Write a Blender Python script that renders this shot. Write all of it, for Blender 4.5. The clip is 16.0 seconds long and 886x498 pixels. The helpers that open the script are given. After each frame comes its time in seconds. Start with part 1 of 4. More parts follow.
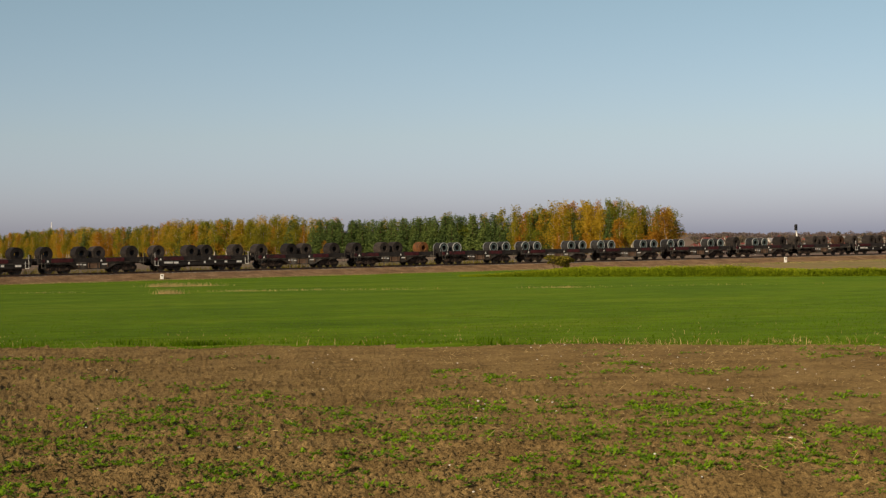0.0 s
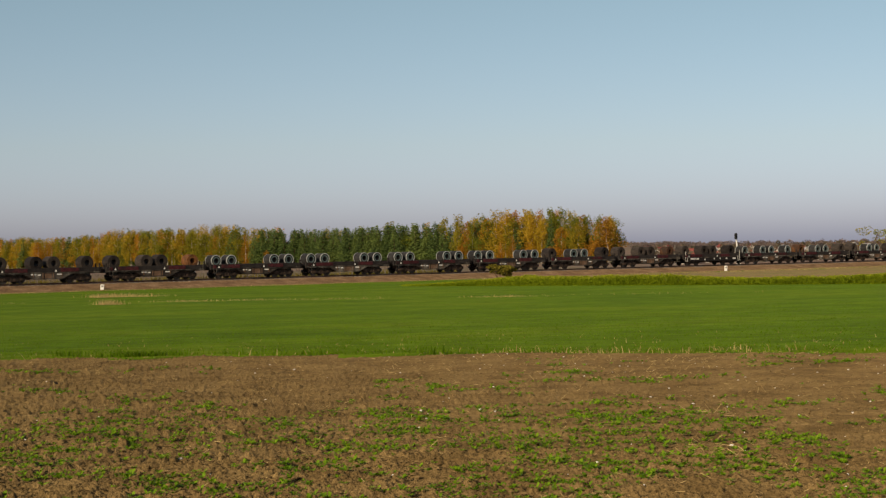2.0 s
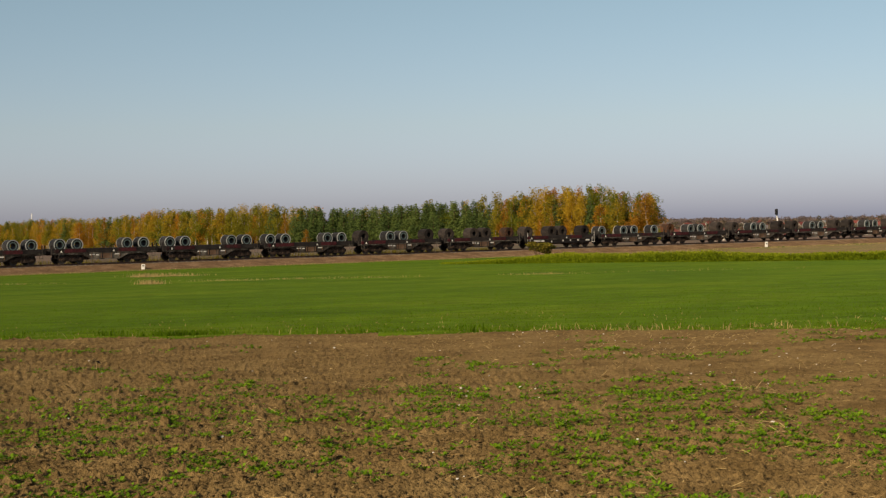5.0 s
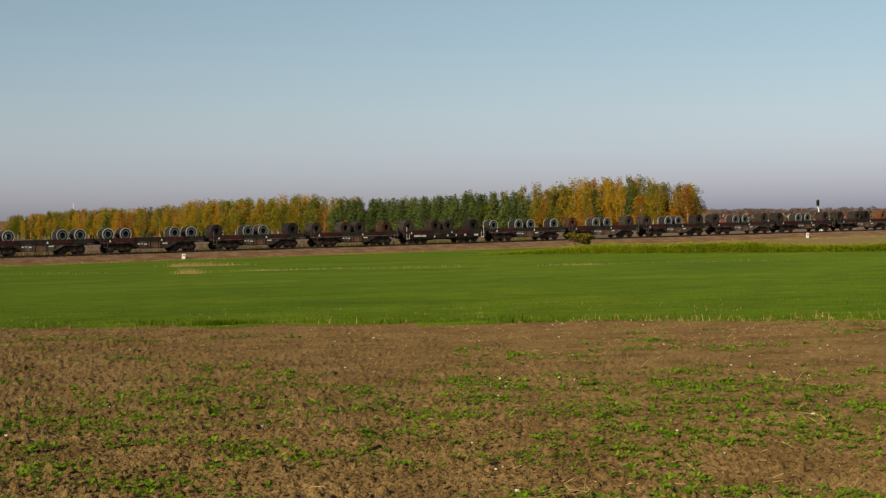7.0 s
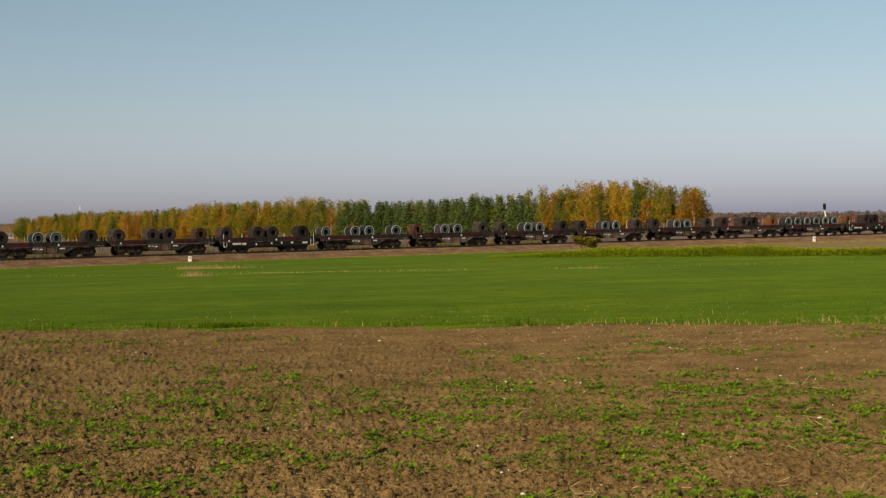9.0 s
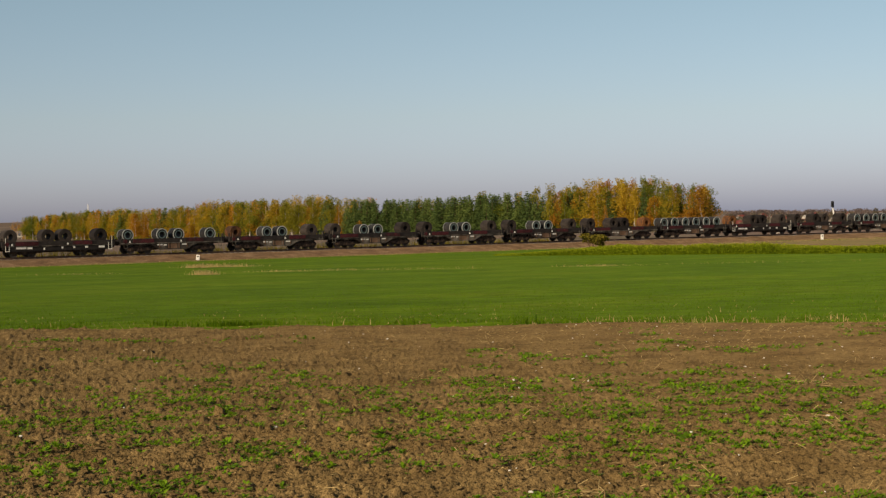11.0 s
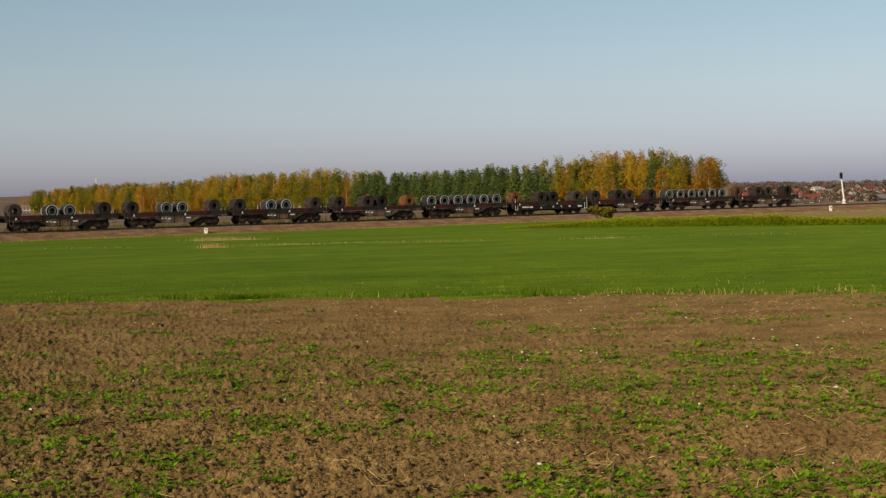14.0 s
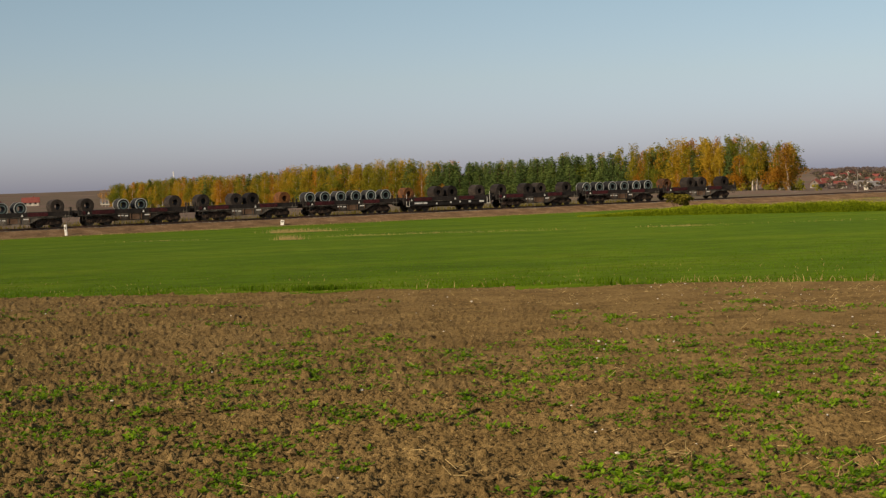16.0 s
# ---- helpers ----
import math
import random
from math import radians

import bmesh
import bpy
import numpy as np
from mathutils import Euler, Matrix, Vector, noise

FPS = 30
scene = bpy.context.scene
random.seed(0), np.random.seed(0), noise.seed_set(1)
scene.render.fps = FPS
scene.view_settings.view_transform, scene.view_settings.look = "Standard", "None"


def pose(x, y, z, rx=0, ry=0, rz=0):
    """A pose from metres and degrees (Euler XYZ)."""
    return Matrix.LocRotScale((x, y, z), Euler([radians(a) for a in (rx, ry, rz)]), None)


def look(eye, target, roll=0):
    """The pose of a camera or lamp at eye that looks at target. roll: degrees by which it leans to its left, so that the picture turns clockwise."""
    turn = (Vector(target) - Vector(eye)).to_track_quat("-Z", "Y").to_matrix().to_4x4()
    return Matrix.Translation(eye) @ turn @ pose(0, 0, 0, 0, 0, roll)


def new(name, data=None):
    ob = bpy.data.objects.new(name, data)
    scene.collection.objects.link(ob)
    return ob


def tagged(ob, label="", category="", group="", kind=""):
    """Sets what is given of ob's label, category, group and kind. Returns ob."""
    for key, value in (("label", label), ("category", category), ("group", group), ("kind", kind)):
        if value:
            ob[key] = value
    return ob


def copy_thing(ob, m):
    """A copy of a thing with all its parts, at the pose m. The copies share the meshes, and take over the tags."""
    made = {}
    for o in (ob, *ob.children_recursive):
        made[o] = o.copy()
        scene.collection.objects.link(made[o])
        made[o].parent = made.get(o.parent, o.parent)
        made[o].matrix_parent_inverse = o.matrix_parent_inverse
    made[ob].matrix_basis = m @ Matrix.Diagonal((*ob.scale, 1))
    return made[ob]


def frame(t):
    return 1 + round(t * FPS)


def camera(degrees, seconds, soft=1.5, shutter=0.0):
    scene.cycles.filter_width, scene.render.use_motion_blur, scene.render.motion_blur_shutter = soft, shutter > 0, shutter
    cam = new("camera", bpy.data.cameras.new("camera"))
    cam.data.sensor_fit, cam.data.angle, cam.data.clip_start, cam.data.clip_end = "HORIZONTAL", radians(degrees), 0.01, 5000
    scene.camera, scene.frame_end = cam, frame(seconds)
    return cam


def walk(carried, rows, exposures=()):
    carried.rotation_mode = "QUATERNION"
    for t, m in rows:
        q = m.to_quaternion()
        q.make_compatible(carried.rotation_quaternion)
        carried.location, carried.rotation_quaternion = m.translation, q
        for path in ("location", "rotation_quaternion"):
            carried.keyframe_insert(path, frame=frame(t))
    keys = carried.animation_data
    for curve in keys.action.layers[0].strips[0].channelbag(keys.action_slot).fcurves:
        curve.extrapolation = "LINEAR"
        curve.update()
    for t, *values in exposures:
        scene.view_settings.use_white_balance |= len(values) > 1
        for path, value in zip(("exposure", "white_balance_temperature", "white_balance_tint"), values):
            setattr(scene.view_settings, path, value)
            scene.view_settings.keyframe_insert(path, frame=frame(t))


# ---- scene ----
EYE = Vector((0, 0, 1.65))


def aim(yaw, pitch, roll):
    """The camera's pose from degrees to the right, upwards and of roll."""
    y, p = radians(yaw), radians(pitch)
    return look(EYE, EYE + Vector((math.sin(y) * math.cos(p), math.cos(y) * math.cos(p), math.sin(p))), roll)


cam = camera(31.29, 16.0, soft=1.3)
walk(cam, [(t, aim(a, b, c)) for t, a, b, c in [
    (0, 1.585, -0.317, -0.787), (0.5, 2.269, -0.162, -0.549), (1, 2.712, -0.115, -0.539), (1.5, 3.161, -0.065, -0.699),
    (2, 3.673, -0.004, -0.921), (2.5, 3.521, -0.204, -0.982), (3, 3.317, -0.401, -1.004), (3.5, 2.895, -0.548, -1.174),
    (4, 2.630, -0.567, -1.291), (6.5, 1.259, -1.106, -1.096), (7, 0.812, -1.098, -1.175), (7.5, 0.638, -1.116, -1.362),
    (8, 0.625, -1.134, -1.268), (8.5, 0.572, -1.039, -1.151), (9, 0.590, -0.984, -1.074), (11.5, 0.279, -1.106, -1.155),
    (12, 0.316, -1.352, -1.005), (12.5, 0.337, -1.605, -0.649), (13, 0.317, -1.747, -0.772), (13.5, 0.225, -1.919, -1.158),
    (14, 0.001, -2.029, -1.320), (14.5, -0.428, -2.144, -1.405), (15, -1.512, -2.289, -1.780), (15.5, -2.594, -2.417, -1.866),
    (15.8, -2.45, -2.35, -1.93), (16, -2.74, -2.32, -1.97)]],
     exposures=[(0, 0.0), (16, 0.0)])

# ---- light: low autumn sun from behind on one side, hazy clear sky ----
SUN_EL, SUN_AZ = radians(24), radians(-142)     # azimuth clockwise from +y, where the sun stands
to_sun = Vector((math.sin(SUN_AZ) * math.cos(SUN_EL), math.cos(SUN_AZ) * math.cos(SUN_EL), math.sin(SUN_EL)))
world = bpy.data.worlds.new("sky")
scene.world = world
world.use_nodes = True
wn = world.node_tree.nodes
sky = wn.new("ShaderNodeTexSky")
sky.sky_type, sky.sun_disc, sky.sun_elevation, sky.sun_rotation = "NISHITA", False, SUN_EL, SUN_AZ
sky.air_density, sky.dust_density, sky.ozone_density, sky.altitude = 0.7, 1.2, 5.0, 100
tint = wn.new("ShaderNodeMix")                   # the hazy violet of an autumn afternoon
tint.data_type, tint.blend_type = "RGBA", "MULTIPLY"
tint.inputs[0].default_value = 1
height = wn.new("ShaderNodeSeparateXYZ")         # the haze lies low and thins out upwards
world.node_tree.links.new(wn.new("ShaderNodeTexCoord").outputs["Generated"], height.inputs[0])
haze = wn.new("ShaderNodeValToRGB")
haze.color_ramp.elements.new(0.065)
for e, (at, c) in zip(haze.color_ramp.elements, ((0.0, (0.82, 0.618, 0.63)), (0.065, (0.955, 0.682, 0.505)), (0.16, (1.0, 0.745, 0.482)))):
    e.position, e.color = at, (*c, 1)
world.node_tree.links.new(height.outputs["Z"], haze.inputs[0])
world.node_tree.links.new(haze.outputs[0], tint.inputs[7])
world.node_tree.links.new(sky.outputs[0], tint.inputs[6])
world.node_tree.links.new(tint.outputs[2], wn["Background"].inputs[0])
wn["Background"].inputs[1].default_value = 0.190
sun = new("sun", bpy.data.lights.new("sun", "SUN"))
sun.data.energy, sun.data.angle, sun.data.color = 4.2, radians(0.6), (1.0, 0.83, 0.58)
sun.matrix_world = look(to_sun * 50, (0, 0, 0))


# ---- materials ----
def mat(name, colors, scale=1.0, rough=0.85, metal=0.0, bump=0.0, bump_scale=None, fine=0.25, coord="Object", rand=0.0,
        island=0.0, stretch=None, trans=0.0):
    """Noise over a ramp of colours, a finer grain over it, relief, and variation by object or by piece."""
    m = bpy.data.materials.new(name)
    m.use_nodes = True
    nt = m.node_tree
    n, ln = nt.nodes, nt.links.new
    b = n["Principled BSDF"]
    b.inputs["Roughness"].default_value, b.inputs["Metallic"].default_value = rough, metal
    b.inputs["Specular IOR Level"].default_value = 0.5 if rough < 0.6 else 0.12 if rough < 0.8 else 0.03
    b.inputs["Diffuse Roughness"].default_value = 1.0 if rough >= 0.9 else 0.4
    tc = n.new("ShaderNodeTexCoord")
    src = tc.outputs[coord]
    if stretch:
        mp = n.new("ShaderNodeMapping")
        mp.inputs["Scale"].default_value = stretch
        ln(src, mp.inputs[0])
        src = mp.outputs[0]
    no = n.new("ShaderNodeTexNoise")
    no.inputs["Scale"].default_value, no.inputs["Detail"].default_value = scale, 6
    ln(src, no.inputs["Vector"])
    fac = no.outputs["Fac"]
    for amount, node, out in ((rand, "ShaderNodeObjectInfo", "Random"), (island, "ShaderNodeNewGeometry", "Random Per Island")):
        if amount:
            r = n.new(node)
            ma = n.new("ShaderNodeMath")
            ma.operation = "MULTIPLY_ADD"
            ma.inputs[1].default_value = amount
            ln(r.outputs[out], ma.inputs[0])
            sb = n.new("ShaderNodeMath")
            sb.operation = "SUBTRACT"
            sb.inputs[1].default_value = amount / 2
            ln(fac, sb.inputs[0])
            ln(sb.outputs[0], ma.inputs[2])
            fac = ma.outputs[0]
    ramp = n.new("ShaderNodeValToRGB")
    el = ramp.color_ramp.elements
    while len(el) < len(colors):
        el.new(0.5)
    for i, c in enumerate(colors):
        el[i].position = 0.3 + 0.4 * i / max(1, len(colors) - 1)
        el[i].color = (*c, 1)
    ln(fac, ramp.inputs[0])
    col = ramp.outputs[0]
    if fine:
        n2 = n.new("ShaderNodeTexNoise")
        n2.inputs["Scale"].default_value, n2.inputs["Detail"].default_value = scale * 9, 4
        ln(src, n2.inputs["Vector"])
        mr = n.new("ShaderNodeMapRange")
        mr.inputs["From Min"].default_value, mr.inputs["From Max"].default_value = 0.3, 0.7
        mr.inputs["To Min"].default_value, mr.inputs["To Max"].default_value = 1 - fine, 1 + fine
        ln(n2.outputs["Fac"], mr.inputs[0])
        mx = n.new("ShaderNodeMix")
        mx.data_type, mx.blend_type = "RGBA", "MULTIPLY"
        mx.inputs[0].default_value = 1
        ln(col, mx.inputs[6])
        ln(mr.outputs[0], mx.inputs[7])
        col = mx.outputs[2]
    ln(col, b.inputs["Base Color"])
    if bump:
        nb = n.new("ShaderNodeTexNoise")
        nb.inputs["Scale"].default_value, nb.inputs["Detail"].default_value = bump_scale or scale * 4, 8
        ln(src, nb.inputs["Vector"])
        bp = n.new("ShaderNodeBump")
        bp.inputs["Strength"].default_value, bp.inputs["Distance"].default_value = bump, 0.05
        ln(nb.outputs["Fac"], bp.inputs["Height"])
        ln(bp.outputs[0], b.inputs["Normal"])
    if trans:
        tr = n.new("ShaderNodeBsdfTranslucent")
        ms = n.new("ShaderNodeMixShader")
        ms.inputs[0].default_value = trans
        ln(col, tr.inputs[0])
        ln(b.outputs[0], ms.inputs[1])
        ln(tr.outputs[0], ms.inputs[2])
        ln(ms.outputs[0], n["Material Output"].inputs[0])
    return m


SOIL = mat("soil", [(0.130, 0.084, 0.033), (0.182, 0.120, 0.049), (0.226, 0.152, 0.063)], 1.3, 0.95, bump=0.85, bump_scale=40, fine=0.30)
CLOD = mat("clod", [(0.110, 0.071, 0.030), (0.195, 0.130, 0.056)], 3, 0.95, bump=0.3, bump_scale=60, island=0.5)
CROP = mat("crop_ground", [(0.044, 0.080, 0.004), (0.060, 0.101, 0.004), (0.080, 0.114, 0.006)], 0.16, 0.9, bump=0.7, bump_scale=9, fine=0.25, stretch=(0.7, 1.3, 1))
BLADE = mat("crop_blade", [(0.072, 0.136, 0.005), (0.112, 0.188, 0.008)], 0.4, 0.82, island=0.5, trans=0.45)
# the pinkish cast is distance haze mixed into the field colours
MEADOW = mat("hazed_far_fields", [(0.080, 0.056, 0.046), (0.110, 0.078, 0.064), (0.085, 0.070, 0.048), (0.135, 0.098, 0.082)], 0.006, 0.95, fine=0.2)
STRAW = mat("straw", [(0.30, 0.21, 0.085), (0.46, 0.34, 0.15)], 2, 0.7, island=0.6)
WEED = mat("weed_leaf", [(0.090, 0.170, 0.005), (0.145, 0.250, 0.007), (0.190, 0.300, 0.011)], 1.5, 0.6, island=0.4, trans=0.3)
STONE = mat("pale_stone", [(0.42, 0.38, 0.33), (0.68, 0.64, 0.58)], 8, 0.8, island=0.6)
MUSTARD = mat("mustard_leaf", [(0.165, 0.225, 0.009), (0.245, 0.300, 0.013)], 0.3, 0.82, island=0.4, trans=0.5)
FLOWER = mat("mustard_flower", [(0.225, 0.265, 0.011), (0.310, 0.330, 0.014)], 0.5, 0.6, island=0.6, trans=0.4)
BALLAST = mat("ballast", [(0.082, 0.051, 0.030), (0.130, 0.082, 0.047), (0.175, 0.118, 0.072)], 0.8, 0.95, bump=1.0, bump_scale=14, fine=0.35)
VERGE = mat("dry_verge", [(0.10, 0.074, 0.034), (0.155, 0.112, 0.054), (0.085, 0.10, 0.025)], 0.25, 0.95, bump=0.8, bump_scale=5, fine=0.3)
RAIL = mat("rail_steel", [(0.10, 0.06, 0.045), (0.16, 0.10, 0.075)], 3, 0.55, 0.6)
SLEEPER = mat("sleeper", [(0.16, 0.14, 0.12), (0.24, 0.22, 0.19)], 3, 0.9, rand=0.3)
FRAME = mat("wagon_frame", [(0.026, 0.021, 0.018), (0.066, 0.056, 0.047), (0.17, 0.15, 0.125)], 1.3, 0.75, rand=0.3, bump=0.2, fine=0.45)
MAROON = mat("wagon_red", [(0.040, 0.012, 0.014), (0.072, 0.018, 0.022), (0.028, 0.016, 0.016)], 1.2, 0.75, rand=0.3, fine=0.4)
DARK = mat("wagon_dark", [(0.016, 0.014, 0.014), (0.034, 0.029, 0.027)], 1.5, 0.75, rand=0.2)
BOGIE = mat("bogie_iron", [(0.022, 0.018, 0.016), (0.075, 0.052, 0.040)], 3, 0.85, fine=0.4)
TREAD = mat("wheel_steel", [(0.05, 0.04, 0.036), (0.10, 0.085, 0.075)], 5, 0.5, 0.5)
BROWN = mat("frame_rust", [(0.11, 0.065, 0.042), (0.17, 0.11, 0.075)], 2, 0.85)
WHITE = mat("white_paint", [(0.62, 0.60, 0.55), (0.80, 0.78, 0.74)], 4, 0.6)
BLACKCOIL = mat("coil_black", [(0.016, 0.013, 0.012), (0.031, 0.025, 0.022), (0.050, 0.040, 0.034)], 1.5, 0.7, 0.0, rand=0.4, stretch=(1, 0.2, 1))
RUSTCOIL = mat("coil_rust", [(0.040, 0.027, 0.021), (0.075, 0.040, 0.025), (0.17, 0.075, 0.030)], 1.2, 0.8, 0.1, rand=0.6)
GREYCOIL = mat("coil_grey", [(0.022, 0.021, 0.021), (0.048, 0.046, 0.045)], 1.5, 0.6, 0.2, rand=0.3, stretch=(1, 0.2, 1))
PALERING = mat("coil_edge_pale", [(0.28, 0.29, 0.28), (0.44, 0.45, 0.43)], 3, 0.5, 0.2, rand=0.3)
TEALRING = mat("coil_edge_teal", [(0.10, 0.15, 0.15), (0.16, 0.22, 0.21)], 3, 0.5, 0.3)
BARK_B = mat("birch_bark", [(0.187, 0.149, 0.112), (0.491, 0.435, 0.369), (0.608, 0.549, 0.470)], 2.5, 0.8, stretch=(1, 1, 0.5))
BARK_P = mat("pine_bark", [(0.08, 0.05, 0.035), (0.14, 0.085, 0.055)], 4, 0.9)
LEAF_Y = mat("leaf_yellow", [(0.235, 0.220, 0.022), (0.390, 0.285, 0.024), (0.540, 0.365, 0.032)], 0.25, 0.6, island=0.30, rand=0.7, trans=0.5)
LEAF_O = mat("leaf_orange", [(0.340, 0.175, 0.020), (0.490, 0.230, 0.022), (0.540, 0.285, 0.026)], 0.25, 0.6, island=0.30, rand=0.6, trans=0.5)
LEAF_G = mat("leaf_olive", [(0.145, 0.172, 0.018), (0.250, 0.240, 0.021), (0.350, 0.285, 0.024)], 0.25, 0.6, island=0.35, rand=0.5, trans=0.45)
NEEDLE = mat("pine_needles", [(0.072, 0.110, 0.032), (0.120, 0.172, 0.042), (0.160, 0.205, 0.050)], 0.3, 0.7, island=0.4, rand=0.4, trans=0.3)
# far trees: base colours lightened to stand for haze in the air
DULL = mat("hazed_garden_leaf", [(0.11, 0.100, 0.068), (0.165, 0.140, 0.092), (0.21, 0.150, 0.110)], 0.02, 0.8, island=0.6, trans=0.4)
TWIG = mat("hazed_bare_twigs", [(0.19, 0.145, 0.130), (0.29, 0.225, 0.200)], 0.03, 0.8, island=0.3, trans=0.5)
PLASTER = mat("plaster", [(0.28, 0.24, 0.20), (0.58, 0.54, 0.48)], 0.2, 0.9, rand=0.8)
TILE_R = mat("roof_red", [(0.135, 0.042, 0.040), (0.22, 0.070, 0.058)], 1, 0.8, rand=0.6)
TILE_G = mat("roof_grey", [(0.16, 0.15, 0.155), (0.30, 0.29, 0.29)], 1, 0.7, rand=0.7)
PANE = mat("window_glass", [(0.02, 0.024, 0.03), (0.05, 0.055, 0.06)], 1, 0.1)
BUSH = mat("bush_leaf", [(0.105, 0.096, 0.014), (0.211, 0.164, 0.024)], 1.0, 0.8, island=0.5, trans=0.2)
BLACK = mat("black_paint", [(0.015, 0.015, 0.016), (0.03, 0.03, 0.03)], 4, 0.6)


# ---- mesh helpers ----
def mesh_of(name, verts, faces, material, smooth=False):
    me = bpy.data.meshes.new(name)
    me.from_pydata(verts if isinstance(verts, list) else verts.tolist(), [], faces if isinstance(faces, list) else faces.tolist())
    for m in material if isinstance(material, (list, tuple)) else [material]:
        me.materials.append(m)
    if smooth:
        me.polygons.foreach_set("use_smooth", [True] * len(me.polygons))
    me.update()
    return me


def part(name, bm, material, parent=None, label=""):
    """Links a bmesh as one mesh object, under a thing or a part."""
    me = bpy.data.meshes.new(name)
    bm.to_mesh(me)
    bm.free()
    me.materials.append(material)
    ob = new(name, me)
    if parent:
        ob.parent = parent
    return tagged(ob, label)


def again(ob, parent, m, name=None):
    """Another object on the same mesh, under parent."""
    o = new(name or ob.name.split(".")[0], ob.data)
    o.parent, o.matrix_local = parent, m
    return o


def box(bm, x0, x1, y0, y1, z0, z1, bevel=0.0):
    r = bmesh.ops.create_cube(bm, size=1, matrix=Matrix.LocRotScale(((x0 + x1) / 2, (y0 + y1) / 2, (z0 + z1) / 2), None, (abs(x1 - x0), abs(y1 - y0), abs(z1 - z0))))
    if bevel:
        bmesh.ops.bevel(bm, geom=list({e for v in r["verts"] for e in v.link_edges}), offset=bevel, segments=1, affect="EDGES")
    return bm


def tube(bm, a, b, r0, r1=None, n=8):
    a, b = Vector(a), Vector(b)
    d = b - a
    q = d.to_track_quat("Z", "Y").to_matrix().to_4x4()
    bmesh.ops.create_cone(bm, cap_ends=True, segments=n, radius1=r0, radius2=r0 if r1 is None else r1, depth=d.length,
                          matrix=Matrix.Translation((a + b) / 2) @ q)
    return bm


def prism(bm, pts, y0, y1):
    """An outline in x and z, given depth from y0 to y1."""
    f = [bm.verts.new((x, y0, z)) for x, z in pts]
    g = [bm.verts.new((x, y1, z)) for x, z in pts]
    bm.faces.new(f)
    bm.faces.new(g[::-1])
    for i in range(len(pts)):
        j = (i + 1) % len(pts)
        bm.faces.new((f[j], f[i], g[i], g[j]))
    bmesh.ops.recalc_face_normals(bm, faces=bm.faces)
    return bm


def lathe(bm, profile, n=28):
    """A ring about the y axis from a closed profile of (radius, y)."""
    rings = []
    for k in range(n):
        a = 2 * math.pi * k / n
        rings.append([bm.verts.new((r * math.cos(a), y, r * math.sin(a))) for r, y in profile])
    for k in range(n):
        for i in range(len(profile)):
            j = (i + 1) % len(profile)
            bm.faces.new((rings[k][i], rings[k][j], rings[(k + 1) % n][j], rings[(k + 1) % n][i]))
    bmesh.ops.recalc_face_normals(bm, faces=bm.faces)
    return bm


_lat = np.random.RandomState(5).rand(256, 256)


def vnoise(x, y, s):
    """Smooth value noise between 0 and 1, of cell size s, for arrays."""
    x, y = np.asarray(x) / s + 1000, np.asarray(y) / s + 1000
    i, j = np.floor(x).astype(int), np.floor(y).astype(int)
    u, v = x - i, y - j
    u, v = u * u * (3 - 2 * u), v * v * (3 - 2 * v)
    g = lambda a, b: _lat[a % 256, b % 256]
    return (g(i, j) * (1 - u) + g(i + 1, j) * u) * (1 - v) + (g(i, j + 1) * (1 - u) + g(i + 1, j + 1) * u) * v


# ---- the lie of the land ----
TH = radians(34.18)                              # the track's turn from the x axis
TDIR, TN = Vector((math.cos(TH), math.sin(TH))), Vector((math.sin(TH), -math.cos(TH)))
T0 = Vector((-41.75, 151.06))                    # the track's centre line, at 0 m along it
D0, RAIL_Z, FALL = 148.4, -1.12, 0.0135


def on_track(s, p, z=0.0):
    """A place s metres along the track and p metres before it."""
    q = T0 + TDIR * s + TN * p
    return Vector((q.x, q.y, z))


def land(x, y):
    """Height of the smooth ground, for arrays."""
    x, y = np.asarray(x, float), np.asarray(y, float)
    p = D0 + TN.x * x + TN.y * y
    near = -FALL * (D0 - np.clip(p, 4, 400))
    r = np.hypot(x, y)
    out = np.clip((np.abs(x / np.maximum(np.abs(y), 1) + 0.035) - 0.19) / 0.06, 0, 1)   # the wood stands on a slight rise
    valley = -(4.2 + np.where(x > 0, 7.3, -3.8) * out) * np.clip((-p - 60) / 600, 0, 1)
    side = np.clip((-x) / np.maximum(r, 1) * 2.2 + 0.35, 0, 1)
    right = np.clip((x / np.maximum(np.abs(y), 1) - 0.165) / 0.04, 0, 1) * (y > 0)
    hill = np.clip((r - 1500) / 1500, 0, 1) ** 1.3 * (19 + 1.5 * side - 5.4 * out * (x < 0) - 11 * right)
    slope = np.clip((r - 1020) / 780, 0, 1) * 8.5 * right                     # the village climbs a gentle slope
    return near + valley + hill + slope


def gz(x, y):
    return float(land(x, y))


EDGE_A, EDGE_B = Vector((-9.35, 33.4)), Vector((7.68, 27.4))   # the ploughed land's far edge


def edge_y(x):
    """y of the edge between ploughed land and the green crop."""
    x = np.asarray(x, float)
    s = (EDGE_B.y - EDGE_A.y) / (EDGE_B.x - EDGE_A.x)
    return EDGE_A.y + (x - EDGE_A.x) * s + (vnoise(x, x * 0, 1.1) - 0.5) * 0.9


def grid(radii, angles, height):
    a, r = np.meshgrid(angles, radii)
    x, y = r * np.sin(a), r * np.cos(a)
    v = np.stack([x, y, height(x, y)], -1).reshape(-1, 3)
    n, m = len(radii), len(angles)
    i = (np.arange(n - 1)[:, None] * m + np.arange(m - 1)[None]).reshape(-1)
    f = np.stack([i, i + m, i + m + 1, i + 1], -1)
    return v, f


